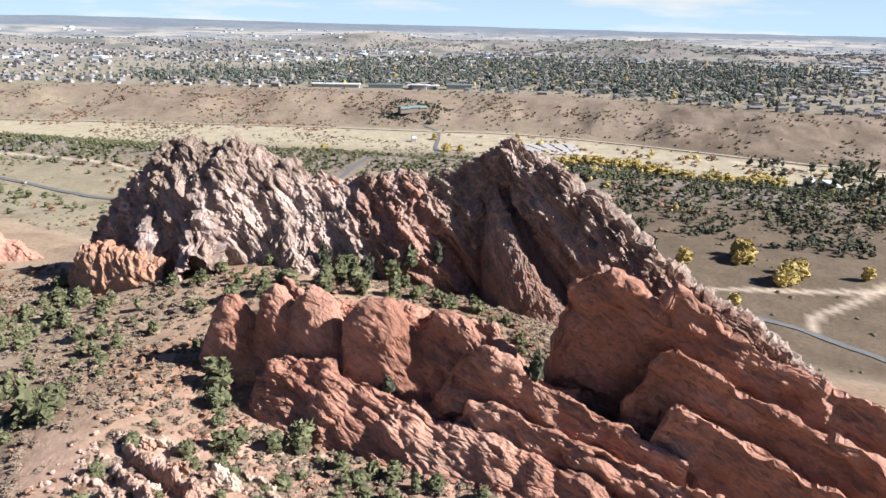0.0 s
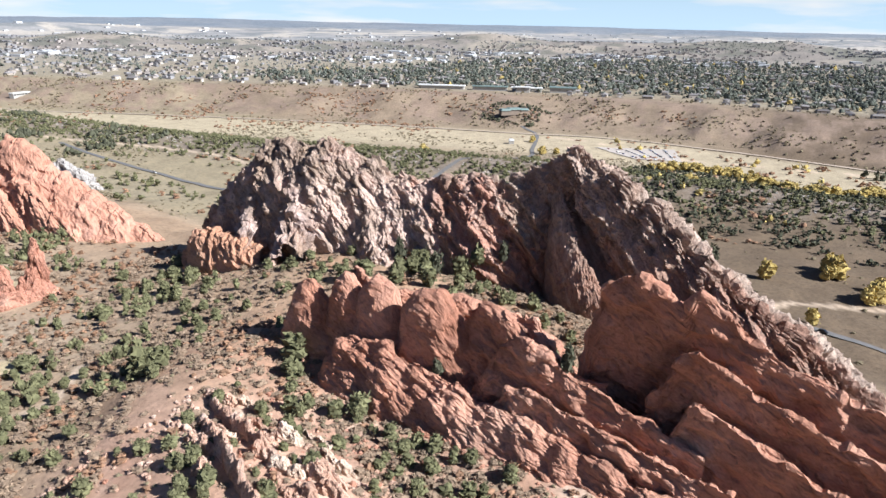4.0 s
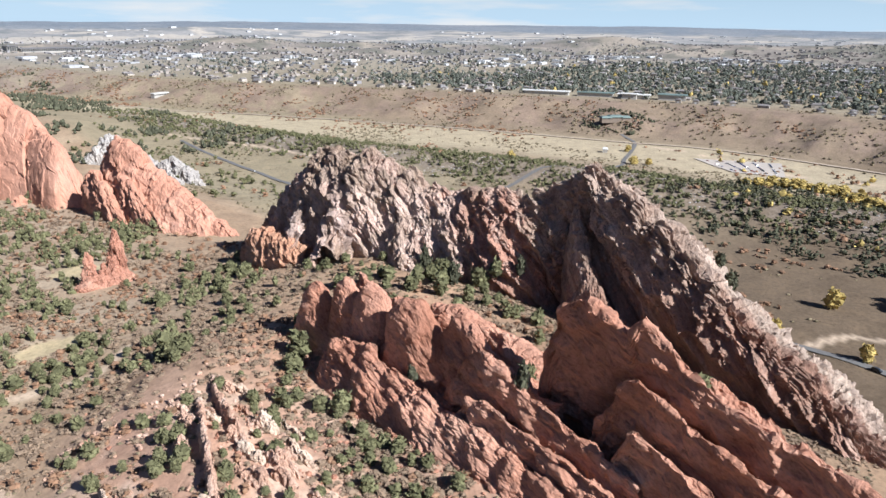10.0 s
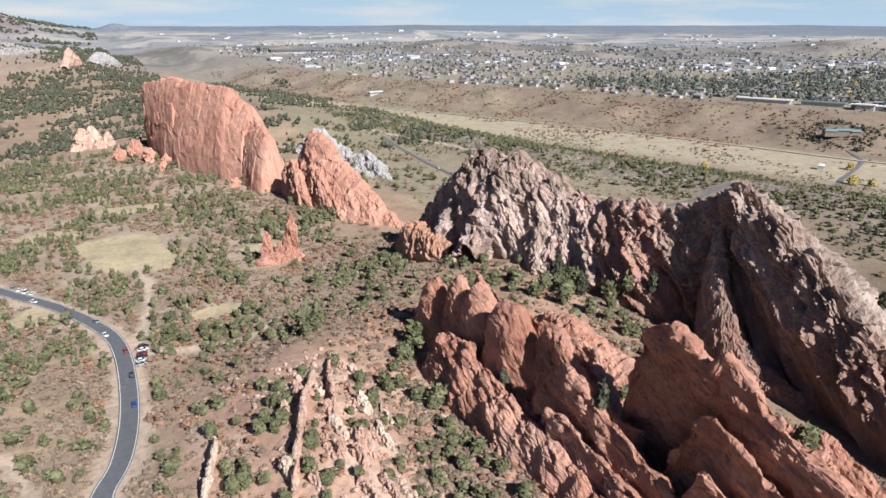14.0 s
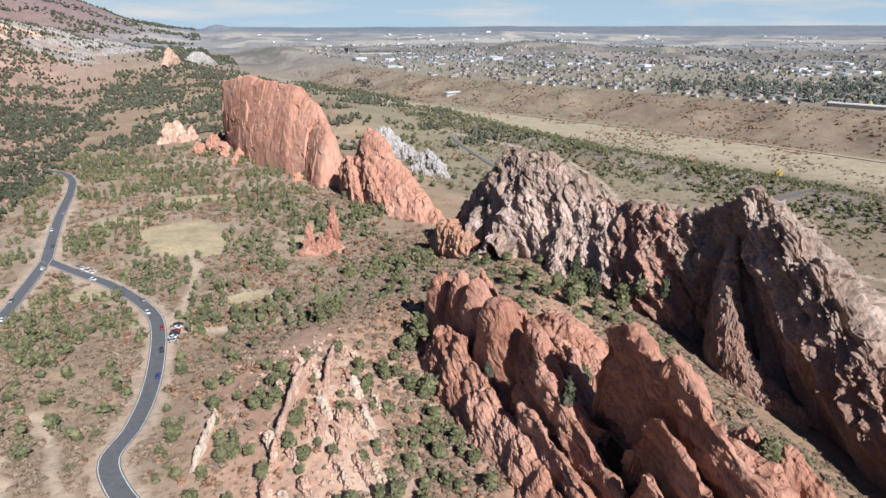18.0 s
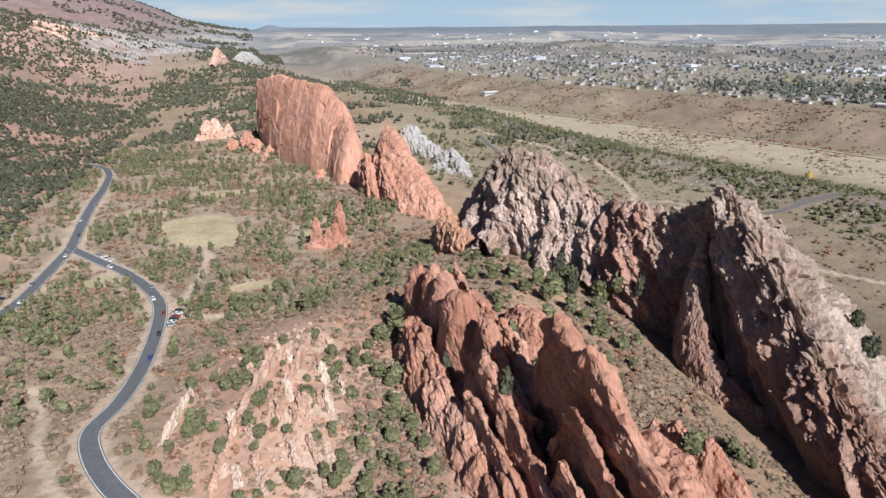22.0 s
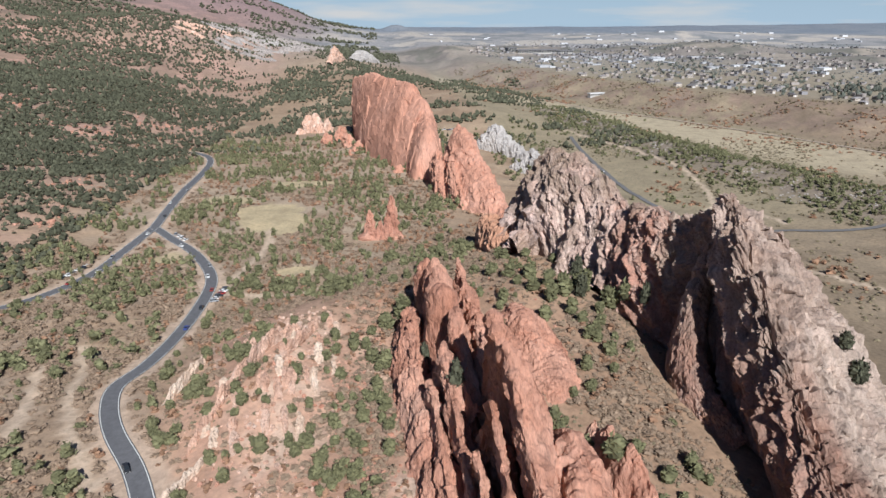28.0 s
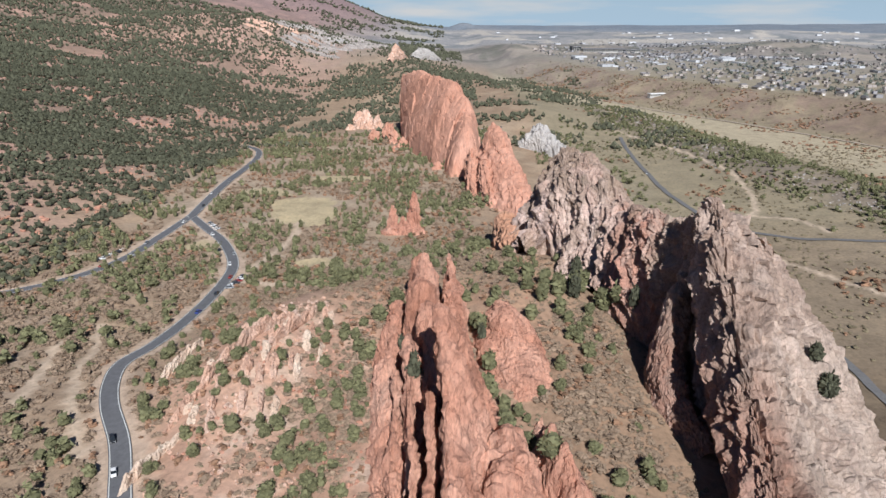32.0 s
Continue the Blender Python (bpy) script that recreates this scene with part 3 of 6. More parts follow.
def fin(name, rows, mat, parent=None, step=1.0, nv=44, p=1.1, q=None, lean=0.0, rough=1.6, rib=1.2, rib_size=6.0, jag=1.0, slant=0.0, sink=3.0, seed=0.0, tone=None, rib2=0.0, spur=0.0, shear=0.0, block=0.0, cell=(4, 12, 5), west=None, fine=0.28, rib3=0.0, bed=0.0, plunge=26.0, east=None, tame=None, knob=0.0):
    """A fin of rock along a crest. rows: x, y, crest height, half width on the west, half width on the east."""
    s = along(rows, step)
    n = len(s)
    d = np.gradient(s[:, :2], axis=0)
    d /= np.hypot(d[:, 0], d[:, 1])[:, None]
    out = np.stack([d[:, 1], -d[:, 0]], 1)
    run = np.cumsum(np.r_[0, np.hypot(*np.diff(s[:, :2], axis=0).T)])
    crest = -0.4 * jag + jag * ridged(np.stack([run / 11.0, np.full(n, seed), np.zeros(n)], 1), 4, 0.6)
    top = s[:, 2]
    if callable(lean):
        lean = lean(s)[:, None]
        s[:, :2] -= out * lean * (top - ground_z(s[:, 0], s[:, 1]) + sink)[:, None]
    elif lean:
        s[:, :2] -= out * (lean * (top - ground_z(s[:, 0], s[:, 1]) + sink))[:, None]
    FOOTPRINTS.append((s[::3, 0], s[::3, 1], np.maximum(s[::3, 3], s[::3, 4])))
    th = np.linspace(0, np.pi, nv)
    cs, sn = np.cos(th), np.sin(th)
    bluff = west(s)[:, None] if callable(west) else west
    slope = east(s)[:, None] if east else np.full((n, 1), p)
    ps = np.where(cs > 0, p if bluff is None else bluff, slope)
    off = -np.sign(cs) * np.abs(cs) ** ps
    up = sn ** np.where(cs > 0, (q or p) if bluff is None else bluff, slope if east else np.full((n, 1), q or p))
    half = np.where(off < 0, s[:, 3:4], s[:, 4:5])
    xy = s[:, None, :2] + out[:, None] * (off * half)[..., None]
    foot_w = ground_z(xy[:, 0, 0], xy[:, 0, 1]) - sink
    foot_e = ground_z(xy[:, -1, 0], xy[:, -1, 1]) - sink
    foot = np.where(off < 0, foot_w[:, None], foot_e[:, None])
    rise = np.maximum(top[:, None] - foot, 0.2)
    z = foot + rise * up + np.maximum(crest[:, None], -0.4 * rise) * up ** 7
    xy = xy + out[:, None] * (lean * (z - foot))[..., None]
    xy = xy + d.mean(0) * (shear * (z - foot))[..., None]
    v = np.concatenate([xy, z[..., None]], -1)
    du, dv = np.gradient(v, axis=0), np.gradient(v, axis=1)
    nrm = np.cross(du, dv)
    nrm /= np.linalg.norm(nrm, axis=-1, keepdims=True) + 1e-9
    if nrm[n // 2, nv // 2, 2] < 0:
        nrm = -nrm
    flat, runs = v.reshape(-1, 3), np.repeat(run[:, None], nv, 1).ravel()
    side = off.ravel()
    warp = fbm(flat / 17 + 5.1 + seed, 3)
    if tame:
        slant = np.where(side > 0, 0.15, 1.0) * slant
    ribs = ridged(np.stack([(runs + slant * flat[:, 2]) / rib_size + 0.5 * warp, flat[:, 2] / (rib_size * 4) + seed, side * 1.2 + seed], 1), 3, 0.5)
    ribbed = tame(flat[:, 1]) if tame else 1.0
    disp = rib * ribs * ribbed + rough * fbm(flat / 9.0 + seed, 3, 0.5)
    disp = disp + fine * rough * ridged(flat / 4.6 + 0.8 * warp[:, None] + seed, 4, 0.58)
    if rib2:
        disp = disp + ribbed * rib2 * ridged(np.stack([(runs + slant * flat[:, 2]) / (rib_size * 0.34) + 1.2 * warp, flat[:, 2] / 30 + seed, side * 3 + warp], 1), 4, 0.62)
    if bed:
        # rounded ribs and sharp grooves that run along the tilted beds
        c, k = math.cos(radians(plunge)), math.sin(radians(plunge))
        wx, far_along, across = flat[:, 0] + 2.2 * warp, flat[:, 1] * c + flat[:, 2] * k, flat[:, 2] * c - flat[:, 1] * k
        bed = bed * ribbed
        disp = disp - knob * ridged(np.stack([wx / 8.5, across / 8 + 0.5 * warp, far_along / 12 + seed], 1) + 31, 2, 0.4)
        disp = disp - bed * 0.75 * ridged(np.stack([wx / 4.4, across / 7 + 0.6 * warp, far_along / 26 + seed], 1), 2, 0.45)
        disp = disp - bed * 0.26 * ridged(np.stack([wx / 1.6, across / 2.0 + warp, far_along / 8 + seed], 1), 3, 0.62)
        q = np.stack([wx / 3.4, across / 2.4, far_along / 7.0], 1) + 70 + seed
        disp = disp + bed * 0.42 * facets(q, seed) + bed * 0.18 * facets(q * 2.3, seed + 2)
    if rib3:
        disp = disp + ribbed * rib3 * ridged(np.stack([(runs + slant * flat[:, 2]) / 2.1 + 1.5 * warp, flat[:, 2] / 13 + seed, side * 6 + warp], 1), 2, 0.6)
    if block:
        q = np.stack([(runs + 1.6 * warp + slant * flat[:, 2]) / cell[0], (flat[:, 2] - slant * runs) / cell[1] / np.hypot(1, slant), side * half.ravel() / cell[2] + 0.4 * warp], 1)
        rugged = block * (1.35 - 0.6 * ribbed) if tame else block
        disp = disp + rugged * facets(q + 50 + seed, seed) + 0.42 * rugged * facets(q * 2.6 + 90 + seed, seed + 3)
    if spur:
        up_all = up.ravel()
        comb = ridged(np.stack([(runs + slant * flat[:, 2]) / 19 + 0.3 * warp, np.sign(side) * 3.3 + seed, flat[:, 2] / 90], 1), 2, 0.45)
        push = spur * (comb - 0.1) * (0.12 + 1.0 * smooth(1.0, 0.6, up_all)) * smooth(0.0, 0.12, up_all) * np.sign(side) * ribbed
        flat[:, :2] += np.repeat(out[:, None], nv, 1).reshape(-1, 2) * push[:, None]
    fade = np.minimum(1, np.abs(np.sin(np.repeat(th[None], n, 0).ravel())) * 2.2)
    flat = flat + nrm.reshape(-1, 3) * (disp * fade)[:, None]
    col = tone(flat, disp) if tone else None
    me = raw_mesh(name, flat, sheet_faces(n, nv), [mat], colors=col)
    return part(name, me, mat, parent) if parent else new(name, me)


def formation(name, label, x, y):
    e = new(name)
    e.location = (x, y, at_ground(x, y))
    e.empty_display_size = 3
    tagged(e, label, "rock formation")
    return e


def settle(e):
    """Keep the parts of a formation where they were built."""
    bpy.context.view_layer.update()
    for c in e.children:
        c.matrix_parent_inverse = e.matrix_world.inverted()


# red fins in the middle of the place
f = formation("rock_fins", "weathered red sandstone fins side by side with dark clefts", -5, 170)
fin("core", [(-6, 84, -7, 5, 6), (-6, 110, -3, 6, 6), (-7, 140, 1, 6, 7), (-8, 170, 5, 7, 8), (-8, 200, 10, 8, 8), (-8, 230, 15, 8, 8), (-8, 255, 12, 7, 7), (-9, 275, 7, 5, 5)],
    RED, f, 0.55, 101, 0.9, 0.9, 0, 2.1, 0.4, 8, 0.8, -0.5, seed=0.4, bed=0.85, knob=1.5)
fin("fin", [(5, 72, 14, 3, 7), (3, 91, 27, 3, 8), (2, 103, 31, 3, 8), (1, 116, 34.5, 2.8, 8), (0.5, 127, 38, 2.6, 8), (0, 134, 43, 2.6, 8), (-0.5, 141, 48.5, 2.8, 8),
            (-0.5, 146, 51, 3, 8), (-0.3, 149, 45, 2.6, 7), (-0.8, 152, 48, 2.8, 7), (-1, 160, 52, 3.6, 7), (-0.8, 166, 51, 3.8, 7), (-0.5, 170, 47, 3.8, 8), (0, 173, 37, 3.4, 7), (0, 175.5, 20, 3, 5)],
    RED, f, 0.55, 184, 1.25, 1.15, -0.24, 1.5, 0.3, 9, 0.8, 0.3, seed=1.1, bed=0.85, west=1.3, fine=0.1, knob=1.3)
fin("fin", [(-3, 92, 15, 2, 3), (-3, 104, 22, 2.2, 3.2), (-3.2, 117, 25.5, 2.3, 3.4), (-3.5, 127, 29, 2.4, 3.6), (-3.9, 137, 34, 2.5, 4), (-4.2, 145, 37.5, 2.5, 4), (-4.4, 149, 34, 2.5, 3.6), (-4.4, 153, 24, 2.2, 2.6), (-4.4, 157, 12, 2, 2)],
    RED, f, 0.55, 138, 1.3, 1.2, -0.24, 1.4, 0.25, 7, 0.8, 0.3, seed=2.3, bed=0.85, west=1.3, fine=0.1, knob=1.3)
fin("fin", [(-9, 138, 12, 3, 5), (-9.6, 156, 18, 3.2, 6), (-10.3, 171, 23.5, 3.5, 6.5), (-11, 181, 28, 3.6, 6.5), (-11.4, 190, 31, 3.6, 6), (-11.8, 196, 27, 3.4, 5), (-12, 201, 16, 3, 4), (-12, 206, 8, 2, 3)],
    RED, f, 0.55, 151, 1.25, 1.15, -0.2, 1.7, 0.35, 8, 0.9, 0.3, seed=3.7, bed=0.85, west=1.3, fine=0.1, knob=1.3)
fin("fin", [(-7, 96, 7, 2, 2.5), (-7, 110, 13, 2.2, 2.8), (-7.2, 119, 16.5, 2.2, 3), (-7.4, 128, 20, 2.3, 3), (-7.6, 137, 23.5, 2.4, 3.2), (-7.8, 143, 25, 2.4, 3), (-7.9, 147, 17, 2.2, 2.6), (-7.9, 150, 9, 2, 2)],
    RED, f, 0.55, 124, 1.3, 1.2, -0.2, 1.5, 0.25, 6, 1.0, 0.3, seed=4.9, bed=0.85, west=1.3, fine=0.1, knob=1.3)
fin("fin", [(-13, 130, 6, 3, 4), (-14, 150, 11.5, 3.4, 4.5), (-14.6, 168, 15, 3.6, 5), (-15, 183, 18.5, 3.6, 5), (-15.2, 190, 16, 3.4, 4), (-15.2, 195, 9, 3, 3)],
    RED, f, 0.55, 124, 1.25, 1.15, -0.2, 1.6, 0.3, 6, 1.0, 0.3, seed=5.2, bed=0.85, west=1.3, fine=0.1, knob=1.3)
fin("fin", [(-17, 136, 2, 5, 4), (-17, 160, 6, 6, 5), (-17, 180, 10, 6.5, 6), (-17, 196, 11.5, 8.5, 6), (-17, 204, 14.5, 8.5, 6), (-17, 221, 16, 9, 6), (-17, 232, 19.5, 9.5, 6), (-17, 246, 18, 9, 6), (-17.5, 253, 12, 8, 5), (-18, 258, 4, 5, 4)],
    RED, f, 0.55, 174, 1.35, 1.2, 0.0, 1.7, 0.4, 11, 0.9, 0.3, seed=6.4, bed=1.0, west=1.4, fine=0.12, knob=0.8)
fin("fin", [(-4, 166, 20, 3, 5), (-5.5, 176, 23, 3.5, 6), (-6, 187, 29, 4, 7), (-6, 197, 34.5, 4.5, 8), (-6, 205, 36, 4.5, 8), (-6, 211, 28, 4, 6)],
    RED, f, 0.55, 151, 1.0, 1.0, 0, 2.0, 0.4, 9, 1.2, 0.3, seed=7.7, bed=0.85, west=1.3, fine=0.1, knob=1.3)
fin("dome", [(-6, 207, 20, 4, 4), (-7, 212, 31, 6, 7), (-8, 219, 37, 7, 8), (-8, 226, 35.5, 7, 8), (-7.6, 231, 27, 5, 6), (-7, 234, 17, 3, 4)], RED, f, 0.55, 138, 0.9, 0.9, 0, 1.6, 0.3, 8, 0.4, 0.5, seed=8.1, bed=0.5, fine=0.1)
fin("knob", [(-6, 232, 22, 4, 4), (-6.5, 237, 33, 7, 6), (-6.5, 243, 35.5, 7, 6), (-6.5, 249, 30, 6, 5)], RED, f, 0.55, 124, 1.0, 0.9, 0, 1.8, 0.35, 6, 0.8, 0.5, seed=9.3, bed=0.5, fine=0.1)
fin("knob", [(-7, 246, 22, 4, 4), (-7, 250, 31, 6, 5), (-7, 255, 34, 6, 5), (-7.5, 260, 29, 5, 5), (-8, 263, 18, 3, 3)], RED, f, 0.55, 124, 1.0, 0.9, 0, 1.8, 0.35, 5, 0.8, 0.5, seed=10.3, bed=0.5, fine=0.1)
fin("knob", [(-9, 260, 16, 3, 3), (-9, 265, 27, 5, 5), (-9.5, 271, 29.5, 5.5, 5), (-10, 277, 22, 5, 4), (-10, 281, 11, 3, 3)], RED, f, 0.55, 124, 0.95, 0.9, 0, 1.8, 0.35, 6, 0.8, 0.5, seed=11.3, bed=0.5, fine=0.1)
fin("fin", [(2, 178, 14, 4, 6), (2, 187, 28, 5, 7), (2, 196, 31, 5, 7), (2, 206, 31, 5, 7), (2.5, 222, 29, 4, 7), (2.5, 240, 28, 4, 7), (2.5, 252, 30, 4, 6), (2.5, 259, 33, 3, 4), (2.5, 264, 24, 2.5, 3), (2.5, 268, 12, 2, 2)],
    RED, f, 0.55, 124, 1.2, 1.1, 0, 1.8, 0.35, 6, 1.6, 0.5, seed=12.3, bed=0.85, fine=0.1, knob=1.3)
fin("shelf", [(12, 196, 14, 3, 4), (12, 180, 14, 5, 7), (13, 166, 15, 6, 9), (14, 158, 19, 8, 11), (15, 149, 24, 9, 14), (16, 138, 28.5, 10, 17), (16, 126, 28, 10, 18), (15, 112, 24, 10, 18), (14, 98, 18, 9, 16), (13, 84, 9, 8, 12), (12, 74, 0, 5, 7)],
    RED, f, 0.6, 130, 1.0, 0.95, 0, 1.6, 0.5, 8, 1.0, 0.4, seed=13.3, bed=0.6, fine=0.1, knob=1.7)
settle(f)

f = formation("rock_fin", "pinkish sandstone fin rising from a scrubby slope", 25, 220)
fin("fin", [(30, 184, 3, 6, 6), (27, 196, 11, 8, 10), (25, 212, 17, 9, 12), (23, 228, 20.5, 8, 12), (21, 240, 20, 6, 9), (19, 248, 12, 4, 5)], RED, f, 0.55, 138, 1.35, 1.15, 0, 1.9, 0.4, 7, 1.4, 0.3, seed=14.2, rib2=0.1)
fin("ledge", [(22, 190, 3, 4, 4), (19, 204, 10, 5, 5), (17, 218, 13.5, 5, 5), (15, 232, 12, 4, 4), (14, 242, 8, 3, 3)], RED, f, 0.55, 92, 1.2, 1.1, 0, 1.8, 0.4, 6, 1.2, 0.3, seed=14.9)
settle(f)
f = formation("rock_teeth", "jagged pinkish red rock teeth above scrub", 30, 138)
fin("fin", [(25, 162, 10, 3, 4), (26, 157, 20.5, 3, 6), (27, 153, 22, 3, 7), (28, 149, 23.5, 3, 8), (29, 144, 22.5, 3, 8), (29.6, 139, 25.8, 3, 9), (30.5, 134, 23.5, 3, 9), (31.5, 128, 21.5, 3, 9), (33, 120, 17, 3, 9), (35, 110, 12, 3, 8), (37, 100, 5, 3, 6), (39, 92, -2, 2, 4)],
    RED, f, 0.45, 110, 1.2, 1.1, -0.05, 1.0, 0.5, 4, 2.4, 0.3, seed=15.2, bed=0.6, fine=0.15)
fin("rubble", [(24, 166, 4, 3, 3), (27, 160, 9, 4, 6), (33, 148, 12, 5, 7), (38, 136, 9, 5, 7), (42, 122, 2, 4, 5)], DARK_RED, f, 0.6, 40, 1.3, 1.2, 0, 1.8, 0.6, 4, 1.4, 0.2, seed=15.8)
settle(f)


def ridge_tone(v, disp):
    """Grey rock with rust and pink beds and pale washed faces."""
    n = fbm(v / 22 + 3.3, 4)
    m = fbm(np.stack([v[:, 0] / 14, (v[:, 1] - 0.7 * v[:, 2]) / 7, v[:, 2] / 60], 1), 4)
    c = np.tile(np.array((0.38, 0.29, 0.235)), (len(v), 1))
    c = blend(c, smooth(-0.05, 0.25, m) * 0.6, (0.49, 0.40, 0.34))
    x, y, z = v.T
    bed = y - 0.75 * z
    c = blend(c, smooth(-0.05, 0.3, n) * 0.5 * smooth(240, 300, y), (0.48, 0.33, 0.30))
    # olive grey lichen near the southern summit and the saddle
    c = blend(c, smooth(13, 5, np.abs(bed - 214) + 8 * n) * 0.7, (0.37, 0.355, 0.29))
    # red beds under the saddle
    c = blend(c, smooth(34, 15, np.abs(bed - 238) + 18 * m) * smooth(56, 46, z + 10 * n) * 0.9, (0.47, 0.235, 0.17))
    c = blend(c, smooth(7, 2, np.abs(bed - 252) + 12 * m) * 0.8, (0.58, 0.37, 0.31))
    # pale wash below the northern summit
    c = blend(c, smooth(268, 284, y + 0.4 * (30 - z)) * smooth(350, 335, y) * smooth(47, 33, z + 14 * n) * smooth(-0.35, -0.02, m) * 0.92, (0.70, 0.565, 0.50))
    c = blend(c, smooth(318, 335, y) * smooth(44, 30, z + 12 * n) * smooth(-0.2, 0.08, m) * 0.7, (0.60, 0.50, 0.48))
    # weathered brown crest
    c = blend(c, smooth(36, 50, z + 7 * n) * smooth(255, 280, y) * 0.65, (0.27, 0.215, 0.165))
    c = blend(c, smooth(330, 345, y) * smooth(21, 10, z + 10 * m) * 0.9, (0.50, 0.265, 0.165))
    # red foot of the western wall
    c = blend(c, smooth(250, 220, y) * smooth(40, 16, z + 10 * n) * smooth(95, 86, x) * 0.85, (0.36, 0.19, 0.135))
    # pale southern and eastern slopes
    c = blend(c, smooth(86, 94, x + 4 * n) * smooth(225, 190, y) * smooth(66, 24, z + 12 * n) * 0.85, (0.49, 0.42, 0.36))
    c = blend(c, smooth(0.0, 0.35, fbm(v / 6 + 9.1, 4)) * 0.4, (0.21, 0.165, 0.135))
    big = fbm(v / 13 + 7.7, 3)
    c = blend(c, smooth(0.04, 0.22, big) * smooth(250, 280, y) * 0.6, (0.30, 0.225, 0.165))
    c = blend(c, smooth(-0.06, -0.24, big) * smooth(250, 280, y) * 0.55, (0.62, 0.46, 0.40))
    # stains that run down the flutes
    w = fbm(np.stack([x / 26, (y - 0.8 * z) / 2.6 + n, z / 34], 1) + 4.4, 4)
    c = blend(c, smooth(0.02, 0.3, w) * 0.45, (0.24, 0.165, 0.13))
    c = blend(c, smooth(-0.08, -0.34, w) * 0.4, (0.60, 0.49, 0.43))
    c = c * np.array((0.80, 0.745, 0.71))
    return np.clip(c, 0.02, 0.9)


f = formation("rock_ridge", "craggy grey and rust ridge of tilted rock with two summits", 85, 260)
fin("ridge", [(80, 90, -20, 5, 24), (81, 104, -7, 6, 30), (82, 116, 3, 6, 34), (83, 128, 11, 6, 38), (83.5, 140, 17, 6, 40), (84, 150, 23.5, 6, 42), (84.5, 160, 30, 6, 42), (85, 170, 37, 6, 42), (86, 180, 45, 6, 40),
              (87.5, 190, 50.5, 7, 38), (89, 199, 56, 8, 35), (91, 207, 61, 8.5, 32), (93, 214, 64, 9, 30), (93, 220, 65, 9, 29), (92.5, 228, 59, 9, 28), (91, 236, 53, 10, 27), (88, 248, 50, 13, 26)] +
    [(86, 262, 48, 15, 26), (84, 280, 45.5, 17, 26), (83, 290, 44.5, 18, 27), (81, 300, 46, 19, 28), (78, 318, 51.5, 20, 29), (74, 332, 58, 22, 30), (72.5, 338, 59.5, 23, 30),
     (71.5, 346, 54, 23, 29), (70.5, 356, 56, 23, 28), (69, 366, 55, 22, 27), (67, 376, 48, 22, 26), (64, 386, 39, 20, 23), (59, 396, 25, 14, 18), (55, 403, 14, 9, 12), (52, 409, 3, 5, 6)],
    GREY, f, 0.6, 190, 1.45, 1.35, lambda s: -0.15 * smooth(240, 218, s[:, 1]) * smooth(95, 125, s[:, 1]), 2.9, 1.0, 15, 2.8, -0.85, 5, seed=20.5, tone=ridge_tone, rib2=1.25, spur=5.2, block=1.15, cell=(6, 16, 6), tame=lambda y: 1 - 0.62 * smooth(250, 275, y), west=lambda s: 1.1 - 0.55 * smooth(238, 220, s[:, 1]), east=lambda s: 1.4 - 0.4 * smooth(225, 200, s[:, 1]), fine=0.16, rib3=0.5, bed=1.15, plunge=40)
fin("spur", [(91, 225, 54, 4, 4), (86, 221, 46, 5, 5), (81, 215, 38, 6, 6), (77, 209, 29.5, 7, 6), (75, 202, 21, 7, 6), (75, 194, 13, 7, 6), (77, 184, 7, 6, 5), (80, 172, 0, 4, 4)],
    GREY, f, 0.6, 60, 1.2, 1.1, 0, 1.0, 0.4, 7, 0.8, -0.8, seed=21.5, tone=ridge_tone, rib2=0.3, block=0.5, rib3=0.3)
fin("spur", [(70, 352, 50, 6, 6), (62, 346, 42, 8, 8), (54, 340, 32, 9, 9), (46, 336, 22, 9, 9), (40, 333, 14, 7, 7)],
    GREY, f, 0.7, 60, 1.3, 1.2, 0, 2.8, 2.2, 6, 2.5, 1.0, seed=22.5, tone=ridge_tone, rib2=0.6, block=1.3)
fin("spur", [(70, 372, 46, 5, 5), (58, 370, 36, 7, 7), (50, 366, 26, 8, 8), (42, 362, 16, 7, 7), (36, 360, 7, 5, 5)],
    GREY, f, 0.7, 56, 1.3, 1.2, 0, 2.6, 2.0, 6, 2.5, 1.0, seed=23.5, tone=ridge_tone, rib2=0.6, block=1.3)
fin("spur", [(84, 286, 41, 4, 4), (76, 280, 33, 5, 5), (70, 275, 24, 6, 6), (64, 270, 14, 5, 5)],
    GREY, f, 0.7, 50, 1.3, 1.2, 0, 2.0, 2.0, 5, 2.0, 1.0, seed=24.5, tone=ridge_tone, rib2=0.6, block=1.3)
fin("apron", [(77, 332, 53, 8, 8), (74, 320, 45, 10, 10), (70, 309, 37, 11, 11), (66, 299, 28, 11, 11), (62, 290, 19, 9, 9), (58, 282, 11, 5, 5)],
    GREY, f, 0.7, 70, 1.2, 1.15, 0, 2.4, 1.2, 8, 1.6, 0.3, seed=27.5, tone=ridge_tone, rib2=0.5, block=1.0)
fin("boulder_foot", [(36, 398, 4, 5, 5), (37, 388, 13, 7, 7), (39, 376, 14, 8, 8), (40, 364, 12, 8, 8), (43, 352, 8, 6, 6)], ORANGE, f, 0.8, 40, 1.0, 1.0, 0, 2.4, 1.5, 6, 2.0, 0.4, seed=25.5)
fin("pinnacle", [(50, 404, 0, 2, 2), (52.5, 401.5, 17, 3, 3), (55.5, 400, 20, 3, 3), (58, 398, 8, 2, 2)], GREY, f, 0.5, 26, 0.9, 0.9, 0, 1.0, 1.0, 4, 1.0, 0.3, seed=26.5, tone=ridge_tone)
settle(f)

